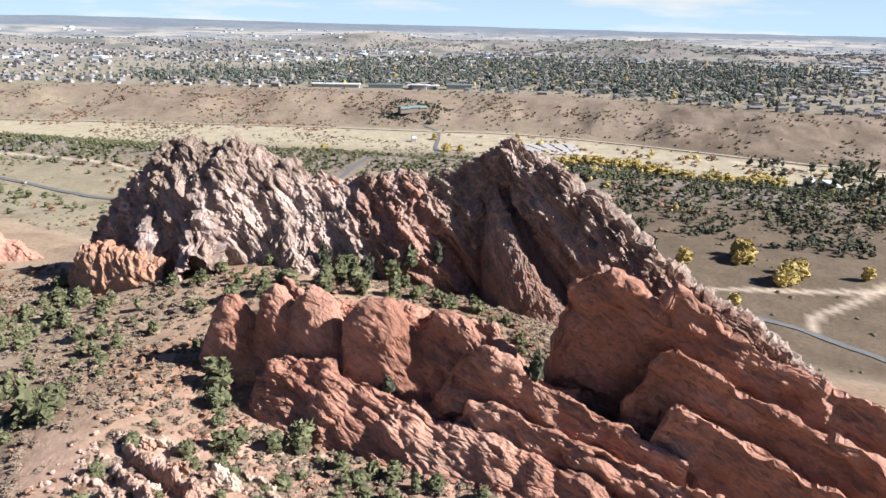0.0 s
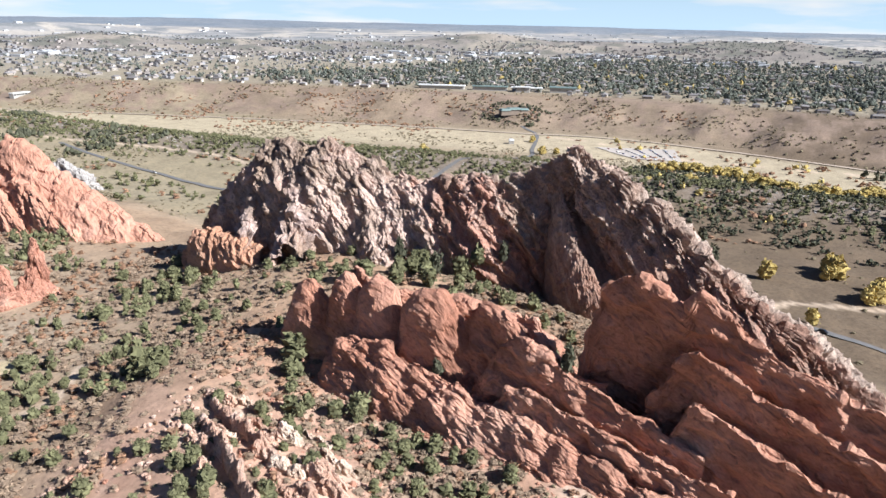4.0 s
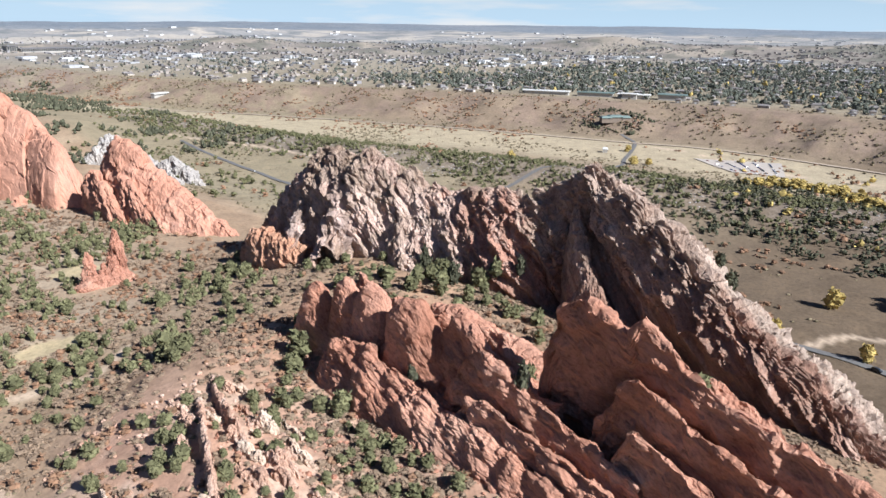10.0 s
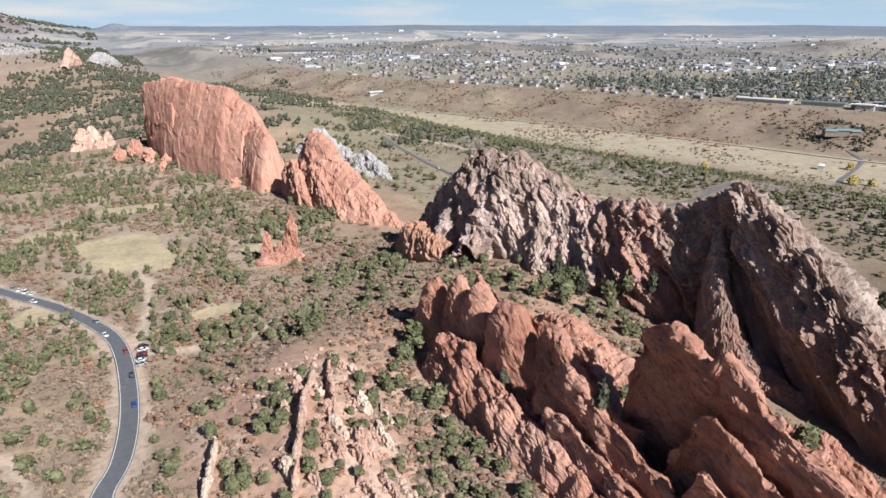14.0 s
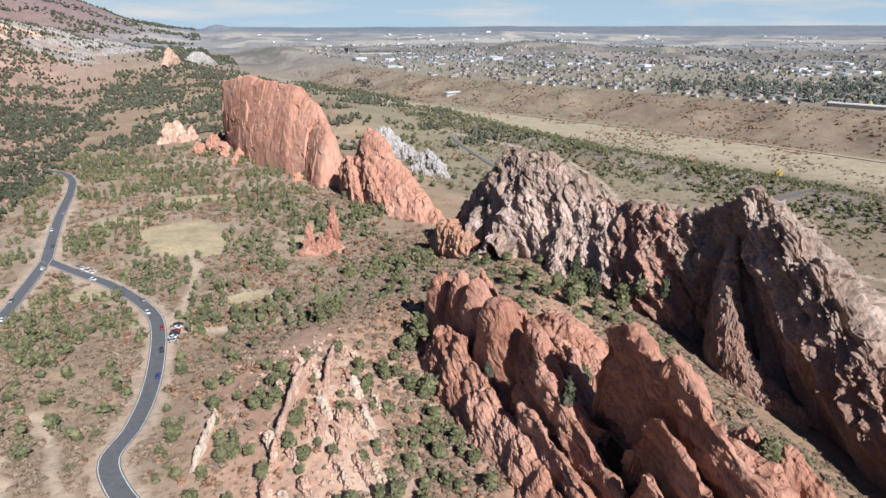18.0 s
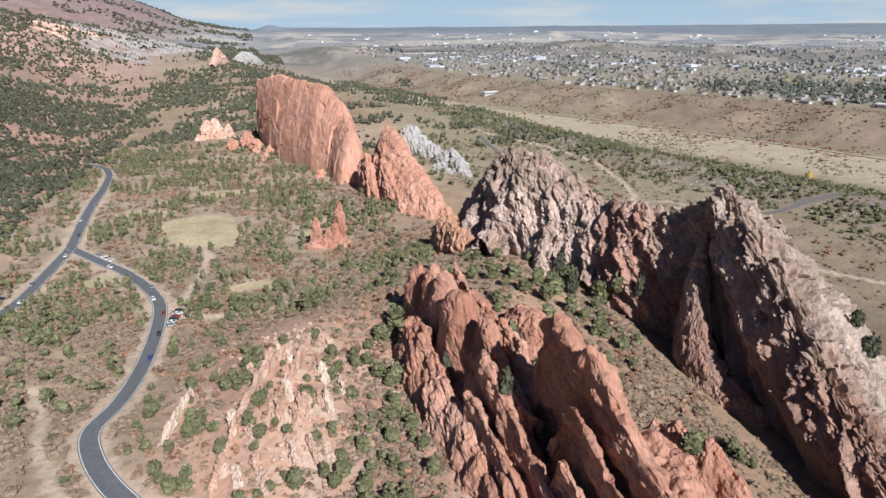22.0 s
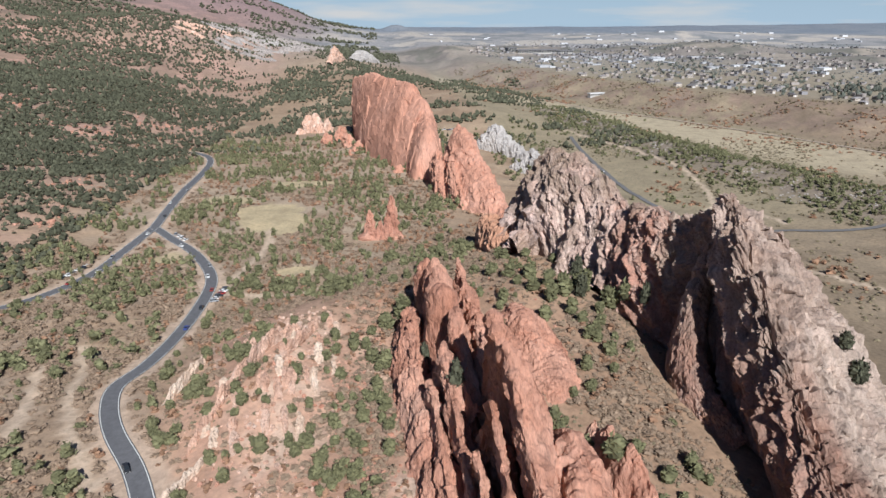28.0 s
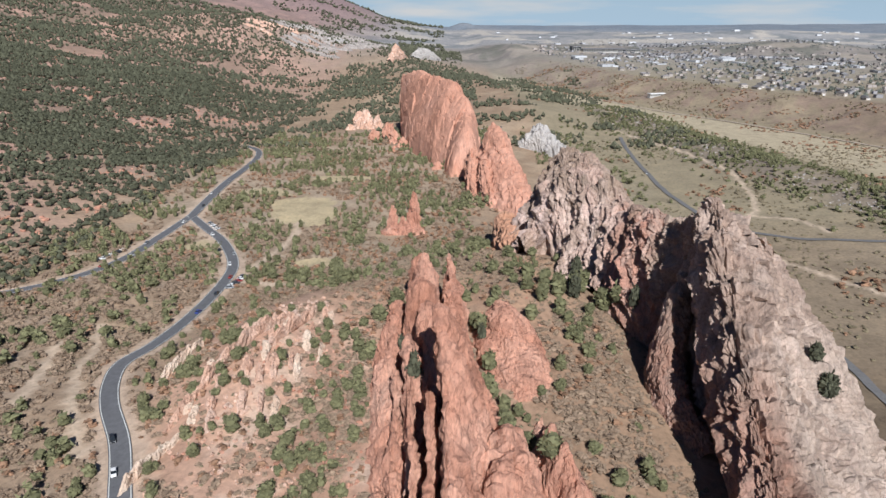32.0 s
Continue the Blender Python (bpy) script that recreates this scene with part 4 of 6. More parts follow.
# great red rock to the north, and its lower neighbour
f = formation("great_rock", "tall sheer salmon red sandstone slab above the valley", -10, 820)
# crest: x, y, height, half width on the east, half width on the west; the whole slab leans north
slab = [(-56, 907, 8, 4, 3), (-54, 901, 50, 8, 9), (-47, 883, 56, 10, 14), (-38, 860, 61, 12, 20), (-29, 839, 63.5, 13, 25), (-23, 824, 62, 13, 28), (-16, 806, 61, 13, 30), (-8, 788, 61, 13, 32), (-4, 778, 59, 13, 33), (5, 757, 60, 13, 34),
        (10, 744, 58, 13, 35), (14, 734, 50, 12, 35), (22, 714, 45, 11, 34), (24, 706, 36, 10, 32), (22, 680, 31, 9, 28), (21, 655, 26, 8, 24), (23, 643, 15, 7, 18), (25, 630, -6, 5, 10), (27, 620, -24, 3, 5)]
fin("slab", [(x + 0.12 * (z + 28), y - 0.42 * (z + 28), z, e, w) for x, y, z, e, w in slab],
    SALMON, f, 0.9, 130, 1.55, 1.45, 0.0, 0.8, 0.2, 60, 1.6, -0.3, sink=5, seed=30.1, block=0.75, cell=(17, 40, 9), shear=-0.44, fine=0.06, west=0.6)
for px, py, pz, l, w in ((-48, 800, -12, 9, 5), (-60, 836, -8, 12, 6), (-70, 876, -4, 16, 7), (-88, 862, -10, 12, 6), (-58, 772, -18, 9, 6), (-5, 668, -14, 10, 5)):
    fin("foot_rock", [(px + 3, py - l, -30, 3, 3), (px + 1, py - l * 0.4, pz - 5, w, w), (px, py, pz, w, w), (px - 2, py + l * 0.5, pz - 7, w, w), (px - 3, py + l, -30, 4, 4)], SALMON, f, 1.0, 36, 0.9, 0.9, 0, 2.6, 1.4, 8, 3.0, -0.3, sink=4, seed=31 + abs(px), block=1.2, cell=(5, 9, 5))
settle(f)
f = formation("red_rock", "red sandstone fin with rounded shoulders stepping down", 52, 560)
fin("fin", [(72, 466, -22, 4, 5), (67, 480, -14, 10, 8), (63, 498, -4, 18, 10), (58, 525, 9, 25, 13), (53, 550, 21, 24, 15), (48, 568, 32, 22, 16), (45, 580, 37, 20, 16), (43, 592, 33, 17, 15), (41, 606, 20, 12, 12), (40, 622, -4, 6, 8)],
    SALMON, f, 0.8, 110, 1.15, 1.05, 0, 2.8, 0.6, 18, 2.8, -0.8, sink=5, seed=32.1, block=1.2, cell=(15, 26, 10), fine=0.08, west=1.35)
fin("fin", [(28, 540, -20, 3, 3), (26, 556, -6, 4, 5), (25, 572, 8, 5, 6), (25, 586, 15, 5, 6), (25, 598, 12, 5, 6), (26, 612, -2, 4, 5), (27, 622, -20, 3, 3)], SALMON, f, 0.8, 60, 1.0, 0.9, 0, 1.6, 1.2, 7, 2.4, -0.8, sink=5, seed=33.1, block=1.0, cell=(5, 22, 5), fine=0.22)
fin("fin", [(40, 505, -20, 3, 3), (37, 522, -8, 4, 5), (35, 540, 6, 5, 7), (34, 556, 12, 5, 7), (33, 570, 4, 4, 5), (32, 582, -16, 3, 3)], SALMON, f, 0.8, 60, 1.1, 1.0, 0, 1.6, 1.2, 7, 2.4, -0.8, sink=5, seed=34.1, block=1.0, cell=(5, 22, 5), fine=0.22)
settle(f)

f = formation("rock_outcrop", "pale pink broken rock outcrop on a wooded slope", -110, 960)
for px, py, pz, l, w in ((-128, 948, -10, 8, 5), (-116, 962, -2, 9, 5), (-104, 955, -6, 8, 5), (-110, 978, 6, 10, 6), (-94, 970, -1, 8, 5), (-122, 985, 4, 9, 6), (-86, 950, -13, 7, 5)):
    pz, w = pz - 7, w + 2
    fin("rock", [(px + 2, py - l, pz - 18, 3, 3), (px + 1, py - l * 0.4, pz - 4, w, w), (px, py, pz, w, w), (px - 1, py + l * 0.5, pz - 6, w, w), (px - 2, py + l, pz - 18, 3, 3)], PALE, f, 1.0, 34, 0.9, 0.9, 0, 1.8, 1.0, 8, 2.5, -0.3, sink=5, seed=70 + abs(px), block=1.1, cell=(5, 9, 5))
settle(f)

# twin spires on the valley floor
f = formation("rock_spires", "slender dark red twin rock spires", -22, 437)
fin("spire", [(-16.6, 435, -12, 1.5, 1.5), (-17.3, 435.6, 2, 1.7, 1.7), (-18, 436.1, 10, 1.8, 1.8), (-18.9, 436.8, 14.5, 1.7, 1.7), (-19.8, 437.4, 15.5, 1.6, 1.6), (-20.5, 437.9, 12, 1.8, 1.8), (-21.1, 438.3, 5, 1.8, 1.8), (-22.2, 439, 3, 1.8, 1.8), (-23.2, 440, -12, 1.4, 1.4)], DARK_RED, f, 0.28, 48, 0.6, 0.55, 0, 0.9, 0.7, 1.8, 1.6, 0.1, seed=40.1, block=0.9, cell=(1.5, 4, 1.5))
fin("spire", [(-31.5, 437.2, -13, 1.3, 1.3), (-32.4, 437.7, -2, 1.6, 1.6), (-33.3, 438, 3, 1.5, 1.5), (-34.3, 438.4, 5, 1.4, 1.4), (-35, 438.7, 3, 1.5, 1.5), (-35.8, 439, -3, 1.5, 1.5), (-37.4, 440, -14, 1.2, 1.2)], DARK_RED, f, 0.28, 44, 0.6, 0.55, 0, 0.9, 0.7, 1.8, 1.5, 0.1, seed=41.1, block=0.9, cell=(1.5, 4, 1.5))
fin("spire", [(-25, 436.4, -13, 1.2, 1.2), (-26.2, 437, -4, 1.5, 1.5), (-27.4, 437.4, -2, 1.4, 1.4), (-28.4, 438, -6, 1.5, 1.5), (-29.6, 438.6, -13, 1.2, 1.2)], DARK_RED, f, 0.3, 36, 0.6, 0.55, 0, 0.9, 0.7, 1.8, 1.5, 0.1, seed=43.1, block=0.8, cell=(1.5, 4, 1.5))
fin("base_rock", [(-12, 433, -16, 4, 4), (-19, 436, -7, 5, 5), (-27, 438, -9, 5, 5), (-34, 438, -8, 5, 5), (-42, 440, -17, 3, 3)], DARK_RED, f, 0.7, 36, 1.1, 1.0, 0, 1.8, 1.4, 5, 1.2, 0.3, seed=42.1)
settle(f)

# pale spines along the western shoulder of the fins
rnd = random.Random(5)
for k in range(30):
    t = (k + rnd.random()) / 30
    x = -59 - 15 * t + rnd.choice((-15, -9, -3, 0, 5, 10, 15)) + rnd.gauss(0, 1.5)
    y = 266 - 80 * t + rnd.gauss(0, 4)
    g = at_ground(x, y)
    h = rnd.uniform(1.8, 5.0) * (1.0 if 0.25 < t < 0.85 else 0.6)
    lx = rnd.uniform(4, 9)
    wd = rnd.uniform(0.5, 0.95)
    ob = fin("rock_spine", [(x + 0.9, y - lx, g - 1.5, wd * 0.6, wd * 0.7), (x + 0.5, y - lx * 0.6, g + h * rnd.uniform(0.3, 0.8), wd, wd * 1.2), (x + 0.2, y - lx * 0.2, g + h * rnd.uniform(0.5, 1.0), wd, wd * 1.3),
                            (x, y, g + h, wd, wd * 1.4), (x - 0.3, y + lx * 0.3, g + h * rnd.uniform(0.5, 0.95), wd, wd * 1.2), (x - 0.5, y + lx * 0.55, g + h * 0.3, wd, wd), (x - 0.7, y + lx * 0.8, g - 1.5, wd * 0.6, wd * 0.7)],
             CREAM if k % 3 == 2 else PALE, None, 0.35, 30, 0.75, 0.75, 0.05, 0.55, 0.5, 2.2, 1.5, -0.2, sink=1.5, seed=50 + k, block=0.45, cell=(1.6, 4, 1.5))
    tagged(ob, "cream upright rock spine on a gravelly slope" if k % 3 == 2 else "pale pink upright rock spine on a gravelly slope", "rock", "pale rock spines")

for seed, mat, line in ((84.0, PALE, [(-62, 262, 0.5), (-65, 254, 3.0), (-68.5, 246, 3.8), (-72, 238, 4.4), (-76, 228, 4.0), (-80, 218, 4.2), (-84, 208, 3.6), (-88, 198, 2.6), (-91, 190, 0.2)]),
                        (85.0, CREAM, [(-98, 248, 0.3), (-99, 242, 4.0), (-101, 236, 4.4), (-104, 229, 3.0), (-106, 223, 0.3)]),
                        (86.0, PALE, [(-54, 268, 0.3), (-57, 258, 2.6), (-60, 247, 3.2), (-63, 236, 2.4), (-66, 226, 0.3)]),
                        (87.0, CREAM, [(-84, 186, 0.3), (-88, 178, 2.6), (-92, 169, 3.2), (-95, 160, 0.3)])):
    ob = fin("rock_spine", [(x, y, at_ground(x, y) + h, 0.55, 1.0) for x, y, h in line], mat, None, 0.35, 34, 0.7, 0.75, -0.12, 0.5, 0.4, 3.0, 2.6, 0.3, sink=2, seed=seed, block=0.35, cell=(2.5, 4, 2))
    tagged(ob, "long pale pink wall of rock along the slope" if mat is PALE else "cream wall of rock along the slope", "rock", "pale rock spines")

# white rocks beyond the ridge
for nm, rows, sd in (("white_rock", [(86, 818, -29, 5, 6), (97, 808, -11, 10, 12), (109, 799, 2, 12, 14), (116, 794, 5, 12, 14), (125, 782, -5, 11, 13), (137, 762, -15, 9, 11), (147, 742, -29, 6, 6)], 60.0),
                     ("white_rock", [(125, 744, -28, 5, 5), (131, 731, -17, 7, 9), (139, 716, -10, 8, 10), (142, 700, -13, 8, 10), (142, 680, -19, 7, 9), (138, 660, -29, 5, 6)], 61.0),
                     ("white_rock", [(112, 700, -28, 3, 4), (116, 690, -19, 5, 6), (121, 676, -17, 5, 6), (124, 662, -28, 3, 4)], 62.0),
                     ("white_rock", [(-134, 1740, 28, 6, 8), (-128, 1770, 46, 7, 9), (-121, 1795, 62, 7, 10), (-112, 1815, 46, 10, 14), (-104, 1850, 30, 7, 9)], 63.0),
                     ("white_rock", [(-80, 1850, 30, 12, 16), (-66, 1890, 46, 12, 24), (-46, 1940, 42, 14, 26), (-24, 2000, 22, 12, 20)], 64.0),
                     ("white_rock", [(-300, 1980, 18, 14, 20), (-330, 2080, 62, 22, 60), (-390, 2180, 76, 24, 70), (-440, 2290, 70, 20, 50)], 65.0)):
    ob = fin(nm, rows, WHITE if sd != 63.0 else PALE, None, 1.2 if sd < 63 else 4.0, 40, 1.0, 0.9, 0, 2.0, 1.2, 9, 3.0, 0.4, sink=5, seed=sd, block=1.3, cell=(6, 10, 6))
    tagged(ob, "pale whitish rock outcrop among junipers", "rock", "white rocks")

# pale ledges slanting across the far hillside
rnd = random.Random(9)
for k in range(11):
    for j in range(3):
        u0 = (j + rnd.uniform(-0.25, 0.25)) / 3
        x0, y0 = -560 + 300 * u0 + 14 * k + rnd.uniform(-8, 8), 2000 - 130 * u0 + 27 * k + rnd.uniform(-6, 6)
        long = rnd.uniform(60, 120)
        rows = []
        for u in (0, 0.15, 0.4, 0.65, 0.85, 1.0):
            x, y = x0 + 0.92 * long * u, y0 - 0.4 * long * u
            rows.append((x, y, at_ground(x, y) + (-3 if u in (0, 1.0) else rnd.uniform(2.5, 6.5)), 4, 7))
        pink = k < 4 and j == 0
        ob = fin("rock_ledge", rows, PALE if pink else LEDGE, None, 3.0, 16, 1.0, 1.0, 0, 2.0, 1.0, 12, 2.0, 0.3, sink=4, seed=120 + 3 * k + j, block=1.2, cell=(9, 9, 9))
        tagged(ob, "pinkish slanting rock ledge among dark woods on a hillside" if pink else "whitish slanting rock ledge among dark woods on a hillside", "rock", "pale rock ledges")

# ---- plants ----
bpy.context.view_layer.update()
DEPTH = bpy.context.evaluated_depsgraph_get()


def drop(x, y):
    """The top surface under the sky at a place: height, name of what is there, slope."""
    hit, place, normal, _, ob, _ = scene.ray_cast(DEPTH, Vector((x, y, 400)), Vector((0, 0, -1)))
    return (place.z, ob.name.split(".")[0], normal.z) if hit else (at_ground(x, y), "ground", 1.0)


def ball(level):
    bm = bmesh.new()
    bmesh.ops.create_icosphere(bm, subdivisions=level, radius=1)
    v = np.array([p.co[:] for p in bm.verts])
    f = np.array([[q.index for q in g.verts] for g in bm.faces])
    bm.free()
    return v, f


BALL1, BALL2 = ball(1), ball(2)


def foliage(rng, blobs, leaves, shape, leaf=0.16, core=BALL1, rugged=0.28):
    """Vertices and triangles of a crown about 1 high and 1 wide, standing on 0: uneven clumps with loose sprays round them."""
    vs, fs, n = [], [], 0
    centres = []
    for k in range(blobs):
        h = rng.uniform(0.12, 0.88) if blobs > 1 else 0.45
        wide = shape(h)
        a = rng.uniform(0, 2 * np.pi)
        d = wide * rng.uniform(0.1, 0.5) if blobs > 1 else 0
        c = np.array([d * np.cos(a), d * np.sin(a), h])
        r = (0.25 + 0.14 * rng.random()) * (0.5 + wide) if blobs > 1 else 0.44
        v = core[0] * r * np.array([1, 1, 0.8])
        v = v * (1 + rugged * rng.normal(size=(len(v), 1))) + c
        vs.append(v)
        fs.append(core[1] + n)
        n += len(v)
        centres.append((c, r))
    for k in range(leaves):
        c, r = centres[rng.integers(len(centres))]
        u = rng.normal(size=3)
        u /= np.linalg.norm(u)
        at = c + u * r * rng.uniform(0.85, 1.3)
        tri = at + rng.normal(size=(3, 3)) * leaf * 0.6
        vs.append(tri)
        fs.append(np.array([[n, n + 1, n + 2]]))
        n += 3
    v = np.concatenate(vs)
    v[:, 2] = np.maximum(v[:, 2], 0.0)
    return v, np.concatenate(fs)


def round_shape(h):
    return 0.5 * math.sqrt(max(0.02, 1 - (1.7 * h - 0.6) ** 2 * 0.95))


def cone_shape(h):
    return 0.5 * max(0.08, 1 - h) ** 0.85


def trunk_bm(radius, height, limbs, rng):
    bm = bmesh.new()
    def stick(a, b, r0, r1):
        a, b = Vector(a), Vector(b)
        m = Matrix.Translation((a + b) / 2) @ (b - a).to_track_quat("Z", "Y").to_matrix().to_4x4()
        bmesh.ops.create_cone(bm, cap_ends=True, segments=6, radius1=r0, radius2=r1, depth=(b - a).length, matrix=m)
    stick((0, 0, -0.12), (0.02, 0.01, height), radius, radius * 0.55)
    for k in range(limbs):
        a = 2 * math.pi * k / limbs + rng.uniform(0, 1)
        h = height * rng.uniform(0.55, 0.95)
        stick((0, 0, h), (0.24 * math.cos(a), 0.24 * math.sin(a), h + rng.uniform(0.1, 0.25)), radius * 0.5, radius * 0.2)
    return bm


def tree_kind(name, label, foliage_mat, shape, count, group, blobs=9, leaves=230, leaf=0.15, seed=1, trunk=(0.035, 0.4), category="tree"):
    """A few prototypes of a tree, one unit high and wide, kept under the ground out of sight until copied."""
    rng = np.random.default_rng(seed)
    made = []
    for k in range(count):
        e = new(name)
        e.empty_display_size = 0.3
        tagged(e, label, category, group)
        v, f = foliage(rng, blobs, leaves, shape, leaf, BALL2 if blobs > 2 else BALL1)
        v[:, 2] = v[:, 2] * 0.93 + 0.07
        part("trunk", trunk_bm(trunk[0], trunk[1], 4, rng), BARK, e)
        part("crown", raw_mesh("crown", v, f, [foliage_mat]), foliage_mat, e)
        made.append(e)
    return made


class Planter:
    """Places a kind of tree: the prototypes themselves first, then copies of them."""

    def __init__(self, protos, seed):
        self.protos, self.used, self.rnd = protos, 0, random.Random(seed)

    def put(self, x, y, z, width, height):
        p = self.protos[self.used % len(self.protos)]
        turn = self.rnd.uniform(0, 360)
        m = pose(x, y, z, self.rnd.uniform(-3, 3), self.rnd.uniform(-3, 3), turn)
        if self.used < len(self.protos):
            ob = p
            ob.matrix_basis = m
        else:
            ob = copy_thing(p, m)
            ob.matrix_basis = m
        ob.scale = (width, width, height)
        self.used += 1
        return ob


junipers = Planter(tree_kind("juniper_tree", "dark green rounded juniper on dry red soil", JUNIPER, round_shape, 7, "junipers on the slopes", seed=11), 1)
pines = Planter(tree_kind("pine_tree", "tall dark green conical pine among rocks", PINE, cone_shape, 4, "pines among the rocks", 10, 240, seed=12, trunk=(0.03, 0.6)), 2)
cottonwoods = Planter(tree_kind("cottonwood_tree", "bright yellow autumn cottonwood in a dry meadow", YELLOW, round_shape, 4, "yellow cottonwoods", 10, 330, 0.12, 13, (0.03, 0.5)), 3)

rnd = random.Random(21)
# trees that stand out singly: x, y, width, height
for x, y, w, h in ((-51, 308, 9, 10), (-46, 303, 7, 7), (-20, 268, 9, 9), (-27, 262, 7, 6), (-28, 233, 6, 7), (-33, 238, 5, 5), (66, 256, 7.5, 9), (70, 250, 6.5, 8), (58, 270, 7, 8.5), (62, 276, 6, 7.5),
                   (50, 270, 6, 7), (48, 262, 6, 7), (44, 272, 6, 7), (40, 255, 6, 7), (36, 268, 6, 6), (38, 285, 6, 6), (30, 290, 6, 6), (24, 300, 6, 6), (34, 240, 5, 6), (46, 245, 5, 6),
                   (12, 238, 5, 6), (14, 228, 5, 6), (16, 206, 5, 6), (14, 190, 5, 6), (19, 178, 6, 6), (17, 168, 5, 6), (17, 158, 5, 5), (22, 150, 5, 6), (26, 140, 6, 6), (52, 215, 5, 5), (47, 225, 4, 5), (40, 205, 4, 5)):
    z, what, up = drop(x, y)
    junipers.put(x, y, z - 0.1, w, h)
for x, y, w, h in ((-8, 176, 4.5, 9), (-14.5, 214, 3.5, 6.5), (107, 165, 6, 8), (104, 169, 5, 6), (60, 284, 6, 11), (14, 222, 3.5, 7), (55, 262, 6, 12), (74, 240, 5, 9)):
    z, what, up = drop(x, y)
    pines.put(x, y, z - 0.3, w, h)
for x, y, w, h in ((256, 161, 9, 11), (282, 126, 12, 13), (290, 132, 9, 11), (276, 130, 8, 9), (252, 104, 12, 12), (260, 98, 11, 12), (246, 108, 8, 9), (270, 104, 7, 8), (276, 62, 7, 8),
                   (196, 130, 7, 8), (186, 165, 8, 8), (200, 172, 6, 7), (560, 452, 10, 9), (572, 440, 8, 7), (470, 560, 9, 8), (640, 505, 8, 8), (455, 545, 7, 6)):
    z, what, up = drop(x, y)
    cottonwoods.put(x, y, z - 0.1, w, h)
for k in range(84):
    t = k / 83
    x, y = 556 + 26 * math.sin(7 * t) + rnd.uniform(-12, 12), 318 - 215 * t + rnd.uniform(-6, 6)
    s = rnd.uniform(4, 8.5)
    cottonwoods.put(x, y, at_ground(x, y) - 0.1, s * 1.5, s)
# small junipers rooted in the clefts of the grey ridge and the fins
for k in range(46):
    x, y = (rnd.uniform(52, 92), rnd.uniform(246, 385)) if k < 34 else (rnd.uniform(96, 118), rnd.uniform(140, 205))
    z, what, up = drop(x, y)
    if what in ("ridge", "spur", "apron") and up > 0.3:
        w = rnd.uniform(1.6, 3.6)
        junipers.put(x, y, z - 0.3, w, w * rnd.uniform(0.8, 1.2))
# the junipers of the nearer slopes
tries = 0
while junipers.used < 345 and tries < 8000:
    tries += 1
    x, y = rnd.uniform(-118, 62), rnd.uniform(118, 420)
    if flat_noise(np.array([x]), np.array([y]), 34, 2, 40.0)[0] < rnd.uniform(-0.25, 0.3):
        continue
    if near_line(np.array([x]), np.array([y]), ROAD)[0] < 8 or any(((x - a) / b) ** 2 + ((y - c) / d) ** 2 < 1 for a, c, b, d in MEADOWS):
        continue
    z, what, up = drop(x, y)
    if what != "ground" or up < 0.75:
        continue
    s = rnd.uniform(2.2, 5.0) if y < 340 else rnd.uniform(2.8, 6.0)
    junipers.put(x, y, z - 0.1, s * rnd.uniform(0.8, 1.1), s)


def scatter(name, label, mat, places, protos, kind="stuff", category="shrubs"):
    """Many small plants as one mesh. places: rows of x, y, z, width, height."""
    rng = np.random.default_rng(len(places))
    vs, fs, n = [], [], 0
    pick = rng.integers(len(protos), size=len(places))
    for k, (v, f) in enumerate(protos):
        rows = places[pick == k]
        if not len(rows):
            continue
        a = rng.uniform(0, 2 * np.pi, len(rows))
        c, s = np.cos(a)[:, None], np.sin(a)[:, None]
        w, h = rows[:, 3:4], rows[:, 4:5]
        x = (v[None, :, 0] * c - v[None, :, 1] * s) * w + rows[:, 0:1]
        y = (v[None, :, 0] * s + v[None, :, 1] * c) * w + rows[:, 1:2]
        z = v[None, :, 2] * h + rows[:, 2:3] - 0.1
        vs.append(np.stack([x, y, z], -1).reshape(-1, 3))
        fs.append((f[None] + (np.arange(len(rows)) * len(v))[:, None, None] + n).reshape(-1, 3))
        n += len(rows) * len(v)
    ob = new(name, raw_mesh(name, np.concatenate(vs), np.concatenate(fs), [mat]))
    return tagged(ob, label, category, kind=kind)


def protos(seed, count, blobs, leaves, shape, leaf=0.2):
    rng = np.random.default_rng(seed)
    return [foliage(rng, blobs, leaves, shape, leaf) for _ in range(count)]


def tiny(seed, count):
    """Far trees: rugged eight-sided clumps."""
    rng = np.random.default_rng(seed)
    v = np.array([(.5, 0, .45), (0, .5, .4), (-.5, 0, .45), (0, -.5, .4), (0, 0, 1), (0, 0, 0)], float)
    f = np.array([(0, 1, 4), (1, 2, 4), (2, 3, 4), (3, 0, 4), (1, 0, 5), (2, 1, 5), (3, 2, 5), (0, 3, 5)])
    return [(v * (1 + 0.25 * rng.normal(size=v.shape)), f) for _ in range(count)]


TINY = tiny(35, 8)
LOW = protos(36, 7, 2, 46, round_shape, 0.24)
SHRUB, BUSH, DOT, SPIKE = protos(31, 6, 4, 52, round_shape, 0.18), protos(32, 6, 3, 16, round_shape, 0.26), protos(33, 5, 1, 7, round_shape, 0.3), protos(34, 5, 2, 8, cone_shape, 0.25)
ALL_ROADS = [ROAD, ROAD_WEST, ROAD_NORTH, ROAD_EAST, ROAD_SOUTH, ROAD_MESA]


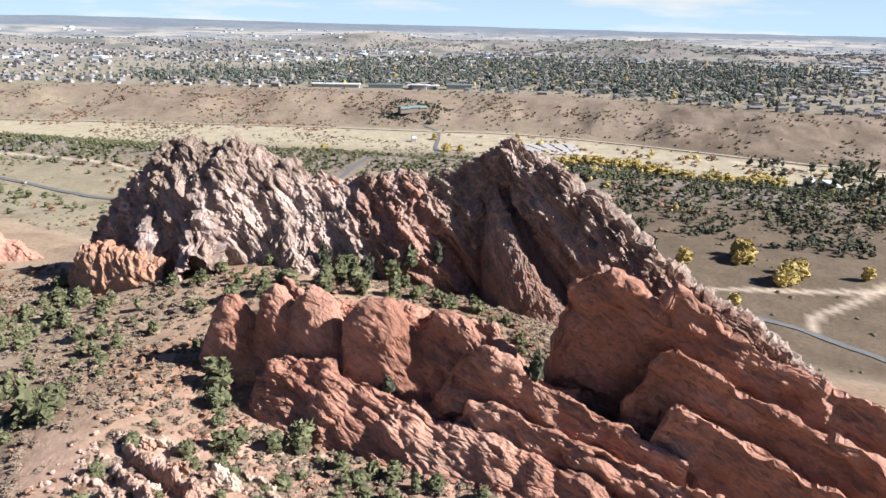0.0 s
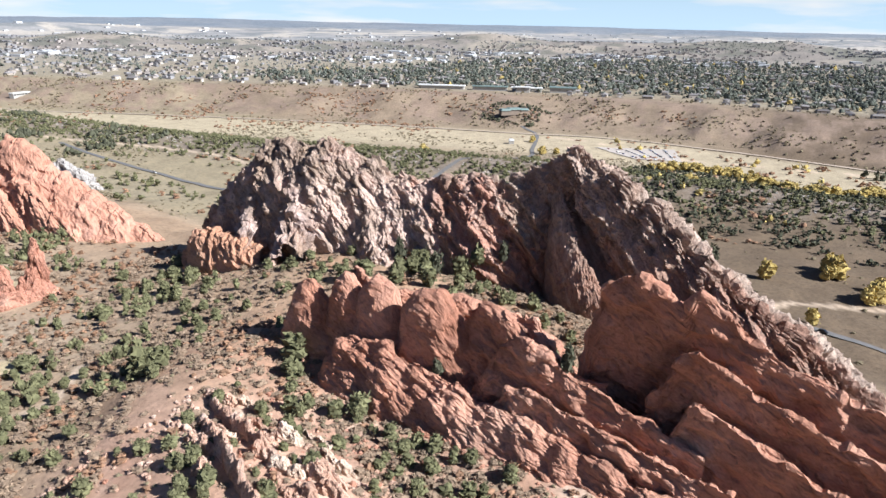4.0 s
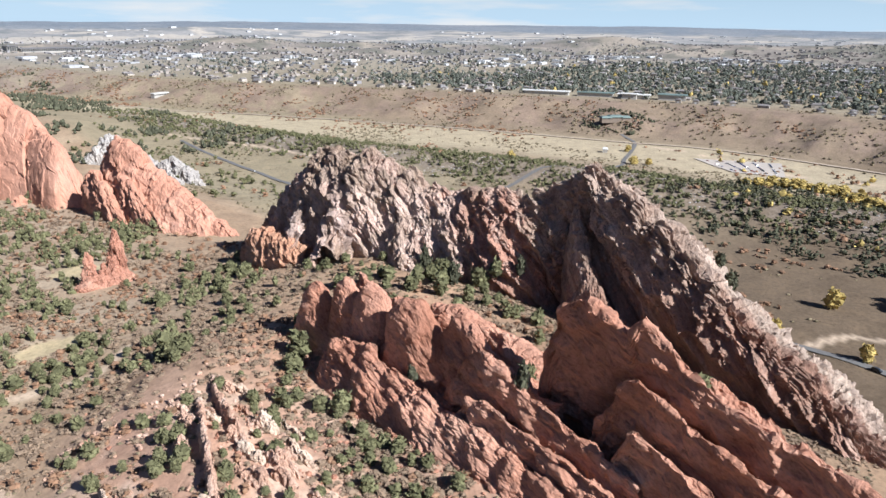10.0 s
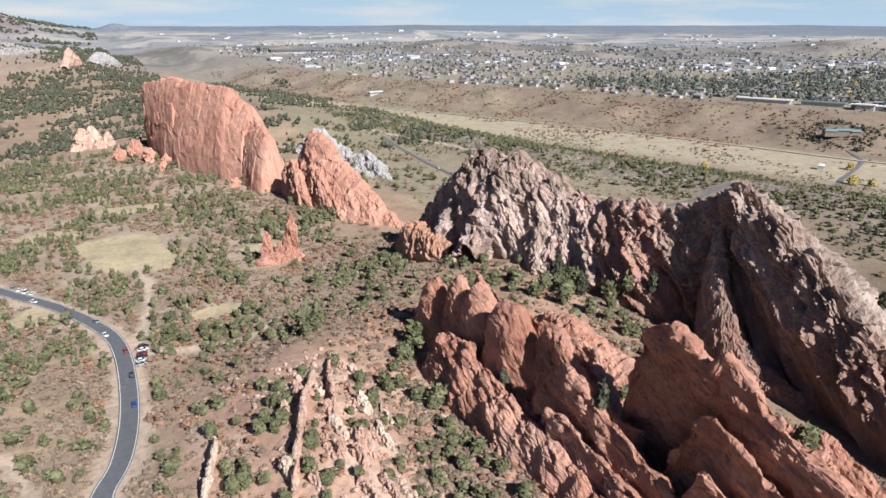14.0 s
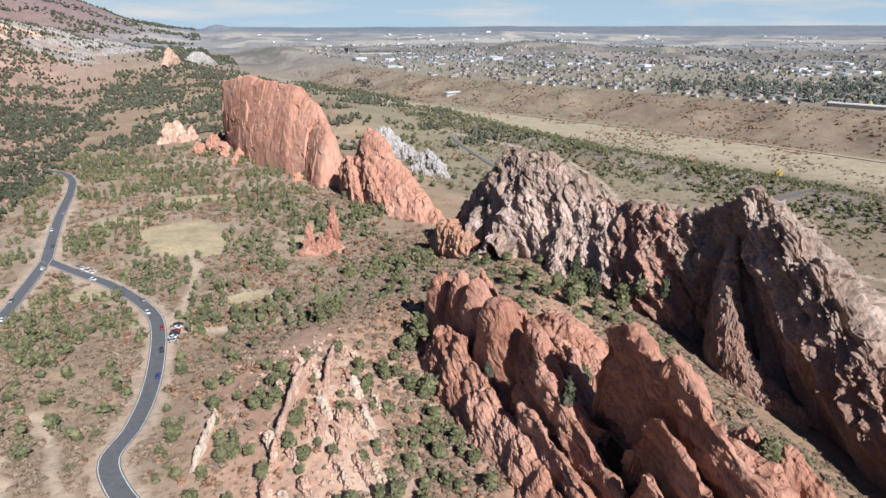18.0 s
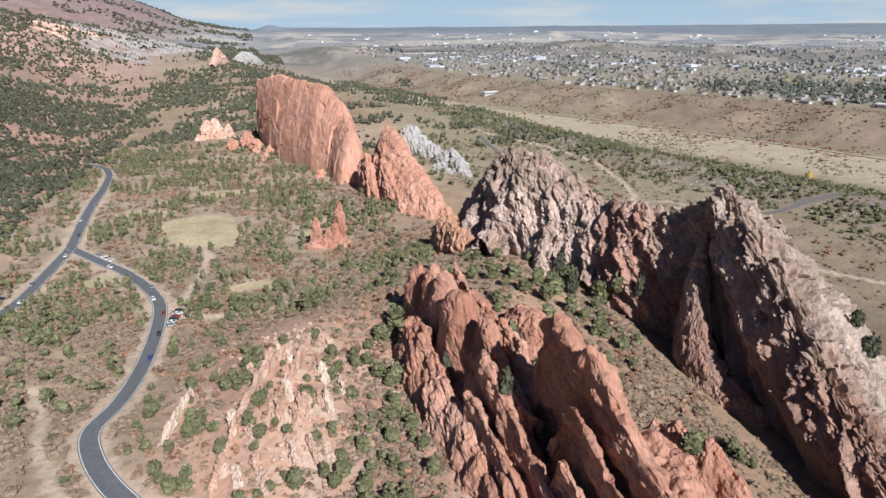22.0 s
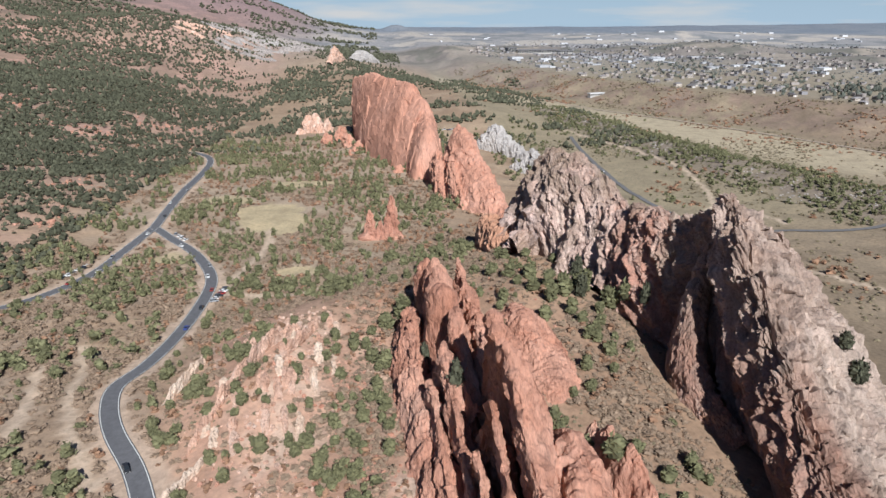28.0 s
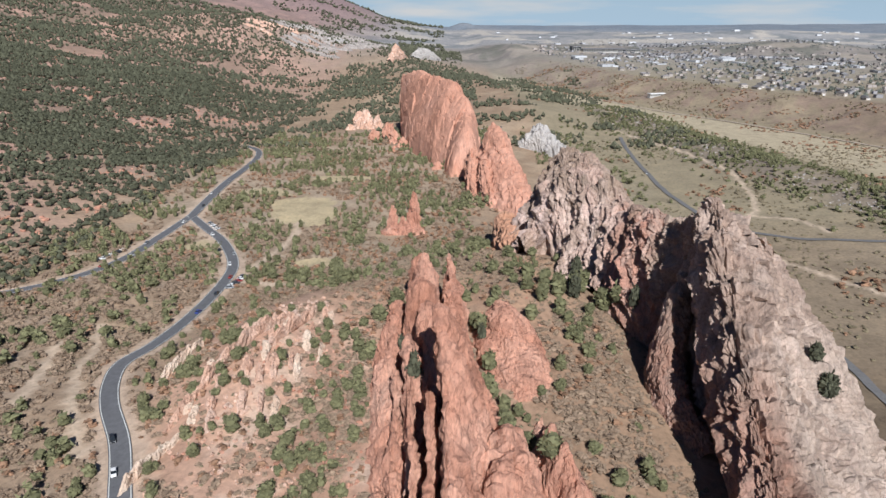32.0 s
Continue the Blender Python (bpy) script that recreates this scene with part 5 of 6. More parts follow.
def sow(seed, n, x0, x1, y0, y1, size, density, tall=0.85, roads=True, rocks=False, trails=True):
    """Random places in a rectangle, thinned by a density from 0 to 1."""
    rng = np.random.default_rng(seed)
    x, y = rng.uniform(x0, x1, n), rng.uniform(y0, y1, n)
    keep = rng.random(n) < density(x, y)
    x, y = x[keep], y[keep]
    if roads:
        ok = np.ones(len(x), bool)
        for line in ALL_ROADS:
            ok &= near_line(x, y, line) > 6.5
        if trails:
            for line in TRAILS:
                ok &= near_line(x, y, line) > 2.8
        for cx, cy, rx, ry in MEADOWS:
            ok &= np.hypot((x - cx) / rx, (y - cy) / ry) > 1.0
        x, y = x[ok], y[ok]
    z = ground_z(x, y)
    if rocks:
        ok = np.ones(len(x), bool)
        for k in range(len(x)):
            zz, what, up = drop(x[k], y[k])
            ok[k] = what == "ground"
            z[k] = zz
        x, y, z = x[ok], y[ok], z[ok]
    w = rng.uniform(size[0], size[1], len(x))
    return np.stack([x, y, z, w, w * tall * rng.uniform(0.75, 1.2, len(x))], 1)


def patchy(size, lo, hi, seed, gain=1.0):
    return lambda x, y: gain * smooth(lo, hi, flat_noise(x, y, size, 3, seed))


def off_shoulder(size, lo, hi, seed):
    return lambda x, y: smooth(lo, hi, flat_noise(x, y, size, 3, seed)) * (1 - 0.4 * shoulder(x, y)) * (1 - 0.55 * smooth(1.1, 0.6, np.hypot((x - 38) / 40, (y - 285) / 65)))


def gully(x, y):
    """The brushy hollow at the western foot of the fins, 0 to 1."""
    return smooth(1.15, 0.6, np.hypot((x + 38) / 15, (y - 196) / 44) + 0.7 * flat_noise(x, y, 14, 3, 90.0))


def f_mesa(x, y):
    return x - np.interp(y, MESA_Y, MESA_X)


def WOODED(x, y):
    open_ground = smooth(0.22, 0.06, flat_noise(x, y, 75, 3, 24.0))
    return np.clip(0.75 + 1.5 * flat_noise(x, y, 38, 3, 55.0), 0.15, 1) * (0.5 + 0.5 * smooth(240, 420, -x)) * smooth(1150, 850, -x) * (0.3 + 0.7 * open_ground)


# scrub round the fins and across the valley floor
scatter("oak_scrub", "leafless grey brown oak scrub in thickets", OAK_GREY,
        np.concatenate([sow(51, 12000, -260, 66, 110, 430, (1.4, 4.0), off_shoulder(28, -0.4, 0.15, 41.0), 0.5, rocks=True),
                        sow(52, 8000, -225, 40, 420, 860, (1.6, 4.0), patchy(40, -0.2, 0.2, 42.0), 0.6),
                        sow(80, 5000, -340, -118, 90, 340, (1.6, 4.4), patchy(30, -0.35, 0.2, 81.0), 0.65),
                        sow(96, 1100, -58, -20, 140, 250, (1.0, 3.2), lambda x, y: 0.75 * gully(x, y), 0.55, rocks=True),
                        sow(53, 4000, 36, 88, 100, 260, (0.8, 2.2), patchy(20, -0.3, 0.1, 43.0), 0.5, rocks=True),
                        sow(81, 5000, -260, 60, -120, 110, (1.4, 4.0), patchy(28, -0.4, 0.15, 41.0), 0.5)]), LOW)
scatter("rust_scrub", "rust brown oak scrub with dry leaves", OAK_RUST,
        np.concatenate([sow(54, 4200, -260, 66, 110, 430, (1.3, 3.8), off_shoulder(30, -0.15, 0.3, 44.0), 0.7, rocks=True),
                        sow(55, 4600, -225, 60, 420, 900, (1.6, 4.2), patchy(36, -0.1, 0.25, 45.0), 0.7),
                        sow(56, 1500, 140, 330, 150, 760, (2.0, 6.0), patchy(50, 0.13, 0.25, 46.0), 0.6),
                        sow(57, 2600, -900, -225, 250, 1500, (2.0, 5.0), patchy(70, 0.0, 0.25, 47.0, 0.7), 0.7)]), BUSH)
scatter("sage_scrub", "low grey green shrubs and dry tufts", SAGE,
        np.concatenate([sow(58, 6500, -240, 75, 100, 430, (0.6, 1.8), patchy(22, -0.3, 0.2, 48.0), 0.6, rocks=True),
                        sow(59, 16000, 120, 600, -50, 900, (1.2, 3.6), lambda x, y: 0.8 * smooth(-0.3, 0.25, flat_noise(x, y, 60, 3, 49.0)) * (1 - 0.93 * smooth(330, 270, y) * smooth(390, 350, x)), 0.5)]), DOT)
scatter("juniper_scrub", "small dark green junipers over the valley floor", JUNIPER,
        np.concatenate([sow(97, 80, -58, -20, 145, 250, (2.0, 4.4), gully, 0.95, rocks=True),
                        sow(60, 1500, -240, 20, 330, 520, (2.0, 4.6), patchy(36, -0.35, 0.4, 50.0), 1.35),
                        sow(61, 2900, -225, 60, 500, 900, (2.4, 5.4), patchy(40, -0.3, 0.35, 51.0), 1.35),
                        sow(82, 420, -260, 40, -120, 120, (2.5, 6.0), patchy(30, -0.3, 0.4, 52.0), 0.95),
                        sow(62, 1500, -340, -118, 130, 430, (2.5, 6.0), patchy(30, -0.3, 0.4, 52.0), 0.95),
                        sow(63, 17000, 230, 580, 20, 1180, (2.2, 5.2), lambda x, y: smooth(100, 40, near_line(x, y, HOGBACK)) * np.clip(0.55 + 1.2 * flat_noise(x, y, 40, 2, 66.0), 0.1, 1), 0.8),
                        sow(64, 1100, 160, 420, 420, 1100, (2.5, 5.5), patchy(80, 0.08, 0.3, 53.0), 0.8),
                        sow(65, 260, 100, 190, 600, 900, (3.0, 6.0), patchy(30, -0.2, 0.2, 54.0), 0.9)]), SHRUB)
scatter("woods", "dense dark green juniper and pine woods on the slope", PINE,
        np.concatenate([sow(66, 17000, -560, -225, 200, 800, (2.6, 6.0), WOODED, 1.0)]), DOT, category="woods")
scatter("upper_woods", "dense dark green woods on the upper slope", PINE,
        np.concatenate([sow(86, 26000, -900, -225, 640, 1350, (3.0, 6.5), WOODED, 1.0), sow(87, 9000, -1000, -500, 250, 900, (3.0, 6.5), WOODED, 1.0)]), DOT, category="woods")
scatter("mountain_woods", "dark scrub and trees on the mountain slope", PINE, sow(88, 42000, -2200, -420, 250, 2300, (4, 9), lambda x, y: np.clip(0.55 + 1.4 * flat_noise(x, y, 120, 3, 77.0), 0.1, 1) * np.maximum(smooth(700, 950, -x), smooth(1150, 1350, y)), 0.8, False), TINY, category="woods")
scatter("summit_scrub", "dark scrub on the far mountain", PINE, sow(89, 12000, -2400, 0, 2500, 4700, (9, 18), patchy(200, -0.15, 0.2, 79.0), 0.6, False), TINY, category="woods")
scatter("far_woods", "distant dark woods on the hills", PINE,
        np.concatenate([sow(67, 34000, -1500, 60, 1050, 2600, (3.5, 8), lambda x, y: np.clip(0.5 + 1.6 * flat_noise(x, y, 160, 3, 56.0), 0, 1) * smooth(1250, 850, -x), 0.9, False),
                        sow(68, 15000, -240, 330, 800, 1800, (3, 7), patchy(80, -0.1, 0.3, 57.0), 0.9)]), TINY, category="woods")
scatter("mesa_shrubs", "brown and dark shrubs dotted over the mesa slope", SAGE,
        np.concatenate([sow(69, 30000, 200, 1100, -300, 2000, (1.6, 5.0), lambda x, y: smooth(-60, 40, f_mesa(x, y)) * smooth(230, 190, f_mesa(x, y)) * np.clip(0.2 + 2.2 * flat_noise(x, y, 70, 3, 58.0), 0.04, 1), 0.7, True, trails=False)]), DOT)
scatter("valley_shrubs", "brown thickets along the valley bottom", OAK_RUST,
        np.concatenate([sow(70, 2600, 150, 800, 300, 1700, (3, 7), lambda x, y: smooth(-330, -250, f_mesa(x, y)) * smooth(10, -20, f_mesa(x, y)) * smooth(0.1, 0.22, flat_noise(x, y, 90, 3, 59.0)), 0.5),
                        sow(78, 16000, 200, 900, 350, 1900, (2.5, 6), lambda x, y: smooth(-100, 0, f_mesa(x, y)) * smooth(190, 120, f_mesa(x, y)) * smooth(0.06, 0.13, flat_noise(x, y, 70, 3, 76.0)), 0.5, trails=False),
                        sow(71, 900, 380, 700, -60, 330, (3, 7), patchy(60, 0.0, 0.2, 60.0, 0.8), 0.7)]), DOT)


def town_density(x, y):
    f = f_mesa(x, y)
    grove = smooth(650, 450, np.abs(y - 650 + 0.25 * (x - 1200))) * smooth(700, 900, x)
    return smooth(205, 300, f) * np.clip(0.1 + 1.0 * grove + (0.3 + 0.6 * grove) * flat_noise(x, y, 130, 3, 61.0), 0.02, 1) * smooth(2150, 1850, np.hypot(x, y))


scatter("town_trees", "dark green trees between the houses of the town", TOWN_GREEN,
        np.concatenate([sow(72, 21000, 300, 2100, -500, 2300, (5, 10), town_density, 1.1, False),
                        ]), DOT, category="trees")
# far trees carry the haze in their leaf colour
scatter("far_town_trees", "trees of the distant town, their green paled for haze", HAZED_GREEN,
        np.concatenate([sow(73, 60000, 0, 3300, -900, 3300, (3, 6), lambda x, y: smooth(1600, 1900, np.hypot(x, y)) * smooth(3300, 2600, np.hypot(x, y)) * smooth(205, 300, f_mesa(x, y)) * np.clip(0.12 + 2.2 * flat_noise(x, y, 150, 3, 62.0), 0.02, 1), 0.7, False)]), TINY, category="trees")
scatter("autumn_trees", "yellow and rust autumn trees in the town", YELLOW,
        np.concatenate([sow(74, 500, 500, 2000, -500, 1500, (7, 13), lambda x, y: town_density(x, y) * 0.35, 1.0, False),
                        sow(75, 260, 380, 720, 0, 420, (5, 10), patchy(70, 0.05, 0.25, 63.0, 0.5), 0.9)]), DOT, category="trees")
scatter("grove", "dark green trees round farm buildings in the meadow", PINE,
        np.concatenate([sow(76, 420, 520, 720, -120, 130, (7, 13), patchy(60, -0.2, 0.2, 64.0), 1.2),
                        sow(79, 260, 745, 820, 560, 650, (4, 8), lambda x, y: (np.hypot(x - 778, y - 606) > 27) * 0.8, 0.8, trails=False),
                        sow(77, 2300, 320, 560, 20, 340, (3, 7), patchy(40, -0.25, 0.15, 65.0), 0.8)]), SPIKE, category="trees")


# ---- loose stones ----
def stones(seed, count):
    rng = np.random.default_rng(seed)
    out = []
    for _ in range(count):
        p = BALL1[0] * (1 + 0.22 * rng.normal(size=(len(BALL1[0]), 1))) * rng.uniform(0.6, 1.0, 3) * 0.5
        out.append((p + np.array([0, 0, 0.25]), BALL1[1]))
    return out


STONES = stones(91, 6)
near_fins = lambda x, y: smooth(75, 15, np.abs(x + 25)) * smooth(-0.1, 0.2, flat_noise(x, y, 18, 3, 71.0))
scatter("red_stones", "loose red stones and rubble on the slope", RED, sow(92, 3800, -100, 70, 100, 300, (0.6, 2.2), near_fins, 0.7, rocks=True), STONES, category="stones")
scatter("pale_stones", "pale pink rubble on the western shoulder", PALE, sow(93, 1200, -105, -38, 130, 285, (0.6, 2.4), patchy(16, -0.05, 0.2, 72.0), 0.8, rocks=True), STONES, category="stones")
scatter("white_stones", "pale stones on the low hogback", WHITE, sow(94, 12000, 240, 560, 20, 1180, (1.0, 2.8), lambda x, y: smooth(80, 30, near_line(x, y, HOGBACK)) * smooth(0.0, 0.2, flat_noise(x, y, 30, 3, 73.0)), 0.5), STONES, category="stones")
scatter("hill_rocks", "red rock outcrops on the wooded slope", SALMON, sow(95, 9000, -700, -215, 280, 1050, (1.5, 5), lambda x, y: smooth(0.04, 0.22, flat_noise(x, y, 75, 3, 24.0)) * smooth(-0.1, 0.2, flat_noise(x, y, 20, 2, 74.0)), 0.6), STONES, category="rocks")

# ---- buildings ----
def house(w, d, h, roof_h):
    """A plain suburban house with a pitched roof, windows, a door and a garage door."""
    e = new("house")
    tagged(e, "small suburban house with a pitched shingle roof", "house", "houses of the town")
    part("wall", box(bmesh.new(), -w / 2, w / 2, -d / 2, d / 2, -2, h), STUCCO, e)
    bm = bmesh.new()
    o = 0.6
    c = [(-w / 2 - o, -d / 2 - o, h), (w / 2 + o, -d / 2 - o, h), (w / 2 + o, d / 2 + o, h), (-w / 2 - o, d / 2 + o, h), (-w / 2 + d * 0.2, 0, h + roof_h), (w / 2 - d * 0.2, 0, h + roof_h)]
    v = [bm.verts.new(q) for q in c]
    for q in ((0, 1, 5, 4), (1, 2, 5), (2, 3, 4, 5), (3, 0, 4), (3, 2, 1, 0)):
        bm.faces.new([v[k] for k in q])
    part("roof", bm, SHINGLE, e)
    for x in (-w * 0.3, w * 0.28):
        for y in (-d / 2 - 0.03, d / 2 + 0.03):
            part("window", box(bmesh.new(), x - 1.0, x + 1.0, y - 0.06, y + 0.06, 1.0, 2.4), DARK_GLASS, e)
    part("garage_door", box(bmesh.new(), -w / 2 - 0.08, -w / 2 + 0.04, -1.6, 1.6, 0, 2.4), PALE_ROOF, e)
    return e


HOUSES = [house(12, 9, 3.0, 2.2), house(15, 9, 5.2, 2.4), house(11, 9, 5.0, 2.2), house(17, 10, 3.2, 2.2)]
rnd = random.Random(77)
placed = []
tries = 0
while len(placed) < 330 and tries < 9000:
    tries += 1
    y = rnd.uniform(-250, 1750)
    x = np.interp(y, MESA_Y, MESA_X) + 205 + rnd.random() ** 2.6 * 800
    if y > 900 and rnd.random() < 0.75 or x < 250:
        continue
    if any(abs(x - a) < 24 and abs(y - b) < 24 for a, b in placed) or (820 < x < 985 and 590 < y < 870):
        continue
    m = pose(x, y, at_ground(x, y) + 0.6, 0, 0, rnd.choice((15, 105, 20, 110)) + rnd.uniform(-8, 8))
    if len(placed) < len(HOUSES):
        HOUSES[len(placed)].matrix_basis = m
    else:
        copy_thing(HOUSES[rnd.randrange(len(HOUSES))], m)
    placed.append((x, y))


def block_mesh(rows):
    """Plain blocks, one for each row of x, y, z, width, depth, height, turn."""
    unit = np.array([(-.5, -.5, 0), (.5, -.5, 0), (.5, .5, 0), (-.5, .5, 0), (-.5, -.5, 1), (.5, -.5, 1), (.5, .5, 1), (-.5, .5, 1)])
    face = np.array([(4, 5, 6, 7), (0, 1, 5, 4), (1, 2, 6, 5), (2, 3, 7, 6), (3, 0, 4, 7)])
    c, s = np.cos(rows[:, 6:7]), np.sin(rows[:, 6:7])
    px, py = unit[None, :, 0] * rows[:, 3:4], unit[None, :, 1] * rows[:, 4:5]
    v = np.stack([px * c - py * s + rows[:, 0:1], px * s + py * c + rows[:, 1:2], unit[None, :, 2] * rows[:, 5:6] + rows[:, 2:3]], -1).reshape(-1, 3)
    return v, (face[None] + (np.arange(len(rows)) * 8)[:, None, None]).reshape(-1, 4)


def far_town(name, label, mat, seed, n, size, r0, r1):
    rng = np.random.default_rng(seed)
    az, r = rng.uniform(radians(-6), radians(100), n), np.sqrt(rng.uniform(r0 ** 2, r1 ** 2, n))
    x, y = np.sin(az) * r, np.cos(az) * r
    keep = (f_mesa(x, y) > 240) & (rng.random(n) < np.clip(0.35 + 1.8 * flat_noise(x, y, 300, 3, 70.0 + seed), 0.02, 1))
    x, y = x[keep], y[keep]
    w = rng.uniform(size[0], size[1], len(x))
    rows = np.stack([x, y, ground_z(x, y) - 2, w, w * rng.uniform(0.4, 0.8, len(x)), rng.uniform(4.5, 8, len(x)), rng.choice([0.3, 1.87, 0.1], len(x))], 1)
    v, f = block_mesh(rows)
    return tagged(new(name, raw_mesh(name, v, f, [mat])), label, "buildings", kind="stuff")


TOWN_TAN = plain("town_walls", (0.28, 0.25, 0.23), 0.9, island=0.4)
TOWN_GREY = plain("town_roofs", (0.22, 0.215, 0.22), 0.9, island=0.4)
TOWN_WHITE = plain("town_white_roofs", (0.46, 0.47, 0.48), 0.8, island=0.3)
far_town("town_houses", "distant tan houses of the town", TOWN_TAN, 1, 4000, (7, 13), 1250, 2500)
far_town("town_roofs", "distant grey roofs of the town", TOWN_GREY, 2, 6500, (7, 14), 1250, 2900)
far_town("town_halls", "distant white flat roofed halls", TOWN_WHITE, 3, 620, (14, 44), 1850, 2250)
far_town("plain_roofs", "pale roofs scattered over the far plain", TOWN_WHITE, 4, 500, (10, 30), 2700, 4000)


def hall(name, label, x, y, turn, sizes, roof_mat, roof_h=1.2, over=2.0, wall_mat=CONCRETE):
    """A low public building of several wings. sizes: offset, length, depth, height of each wing."""
    e = new(name)
    e.matrix_basis = pose(x, y, at_ground(x, y) + 0.5, 0, 0, turn)
    tagged(e, label, "building")
    for ox, oy, w, d, h in sizes:
        part("wall", box(bmesh.new(), ox - w / 2, ox + w / 2, oy - d / 2, oy + d / 2, -4, h), wall_mat, e)
        part("roof", box(bmesh.new(), ox - w / 2 - over, ox + w / 2 + over, oy - d / 2 - over, oy + d / 2 + over, h, h + roof_h, min(w, d) * 0.22 if roof_h > 1.5 else 0.2), roof_mat, e)
        n = max(2, int(w / 6))
        for k in range(n):
            cx = ox - w / 2 + (k + 0.5) * w / n
            part("window", box(bmesh.new(), cx - w / n * 0.36, cx + w / n * 0.36, oy - d / 2 - 0.12, oy - d / 2 + 0.1, 1.0, h - 0.8), DARK_GLASS, e)
    return e


hall("visitor_centre", "low building with a green metal roof and wide glass front", 778, 606, 142, [(0, 0, 22, 14, 4), (17, 3, 14, 11, 3.2), (-15, 2, 12, 11, 3.2)], GREEN_ROOF, 2.4, 1.4, BROWN_WALL)
for nm, x, y, t, sz, mt in (("long_building", 868, 800, 115, [(0, 0, 80, 14, 5)], PALE_ROOF), ("long_building", 905, 722, 115, [(0, 0, 60, 14, 6)], GREEN_ROOF),
                            ("long_building", 930, 662, 113, [(0, 0, 52, 16, 6), (6, 14, 24, 12, 8)], PALE_ROOF), ("long_building", 958, 606, 113, [(0, 0, 44, 20, 8)], GREEN_ROOF)):
    hall(nm, "long low building with pale columns on the mesa edge" if mt is PALE_ROOF else "long low building with a green grey roof", x, y, t, sz, mt)
hall("school", "wide low school with dark roof and pale block", 548, 2430, 5, [(0, 0, 150, 60, 9), (-90, 10, 30, 40, 16), (95, -10, 60, 40, 7)], TOWN_GREY)
hall("barn", "pale farm building among dark trees", 560, 60, 20, [(0, 0, 24, 12, 6), (22, 6, 14, 10, 4)], PALE_ROOF, 2.4, 0.8)
hall("gate_house", "small white gate house by the road", 610, 520, 30, [(0, 0, 8, 6, 4)], PALE_ROOF, 1.6, 0.6)
hall("farm_shed", "long white shed at the head of the valley", 430, 1390, 20, [(0, 0, 36, 9, 4)], PALE_ROOF, 1.4, 0.6)

# ---- car park ----
lot = np.array([[610, 358], [655, 424], [702, 338], [628, 308]], float)
lv = []
for u in np.linspace(0, 1, 14):
    for w in np.linspace(0, 1, 14):
        q = (lot[0] * (1 - u) + lot[3] * u) * (1 - w) + (lot[1] * (1 - u) + lot[2] * u) * w
        lv.append((q[0], q[1], at_ground(*q) + 0.7))
car_park = tagged(new("car_park", raw_mesh("car_park", np.array(lv), sheet_faces(14, 14)[:, ::-1], [LOT], True)), "pale gravel car park with rows of cars", "car park", kind="structure")


# ---- vehicles ----
def loft(bm, rings):
    """Skin closed rings of equal count and cap the ends."""
    made = [[bm.verts.new(c) for c in ring] for ring in rings]
    n = len(made[0])
    for a, b in zip(made[:-1], made[1:]):
        for k in range(n):
            bm.faces.new((a[k], a[(k + 1) % n], b[(k + 1) % n], b[k]))
    bm.faces.new(list(reversed(made[0])))
    bm.faces.new(made[-1])
    bmesh.ops.recalc_face_normals(bm, faces=bm.faces)
    return bm


def car(colour, label, tall=1.0, long=4.6, group="cars"):
    paint = plain("car_paint", colour, 0.3, vary=0.05)
    e = new("car")
    tagged(e, label, "car", group)
    h, l = 1.5 * tall, long / 2
    stations = [(-l, 0.45, 0.75, 0.70), (-l + 0.15, 0.3, 0.92, 0.86), (-l + 0.9, 0.28, 0.98, 0.9), (0, 0.28, 1.0, 0.9), (l - 1.0, 0.28, 0.94, 0.9), (l - 0.2, 0.3, 0.78, 0.84), (l, 0.42, 0.62, 0.68)]
    part("body", loft(bmesh.new(), [[(x, -w, z0), (x, -w, (z0 + z1) / 2), (x, -w * 0.9, z1), (x, w * 0.9, z1), (x, w, (z0 + z1) / 2), (x, w, z0)] for x, z0, z1, w in stations]), paint, e, shade=False)
    back = -l + (0.35 if tall > 1.05 else 0.7)
    part("window_band", loft(bmesh.new(), [[(x, -w, z0), (x, -w * 0.86, z1), (x, w * 0.86, z1), (x, w, z0)] for x, z0, z1, w in ((back, 0.9, 0.98, 0.8), (back + 0.35, 0.9, h - 0.08, 0.82), (l - 1.9, 0.9, h - 0.08, 0.82), (l - 1.0, 0.88, 0.98, 0.8))]), DARK_GLASS, e, "dark glass")
    part("roof", loft(bmesh.new(), [[(x, -w, z0), (x, -w * 0.94, z1), (x, w * 0.94, z1), (x, w, z0)] for x, z0, z1, w in ((back + 0.42, h - 0.1, h - 0.04, 0.68), (back + 0.8, h - 0.1, h, 0.72), (l - 2.2, h - 0.1, h, 0.72), (l - 1.92, h - 0.1, h - 0.05, 0.68))]), paint, e)
    for x in (-l + 0.85, l - 0.9):
        for y in (-0.84, 0.84):
            bm = bmesh.new()
            bmesh.ops.create_cone(bm, cap_ends=True, segments=14, radius1=0.34, radius2=0.34, depth=0.22, matrix=Matrix.Translation((x, y, 0.34)) @ Matrix.Rotation(math.pi / 2, 4, "X"))
            part("wheel", bm, TYRE, e)
    for y in (-0.6, 0.6):
        part("headlight", box(bmesh.new(), l - 0.12, l + 0.01, y - 0.16, y + 0.16, 0.52, 0.64), PALE_ROOF, e)
    return e


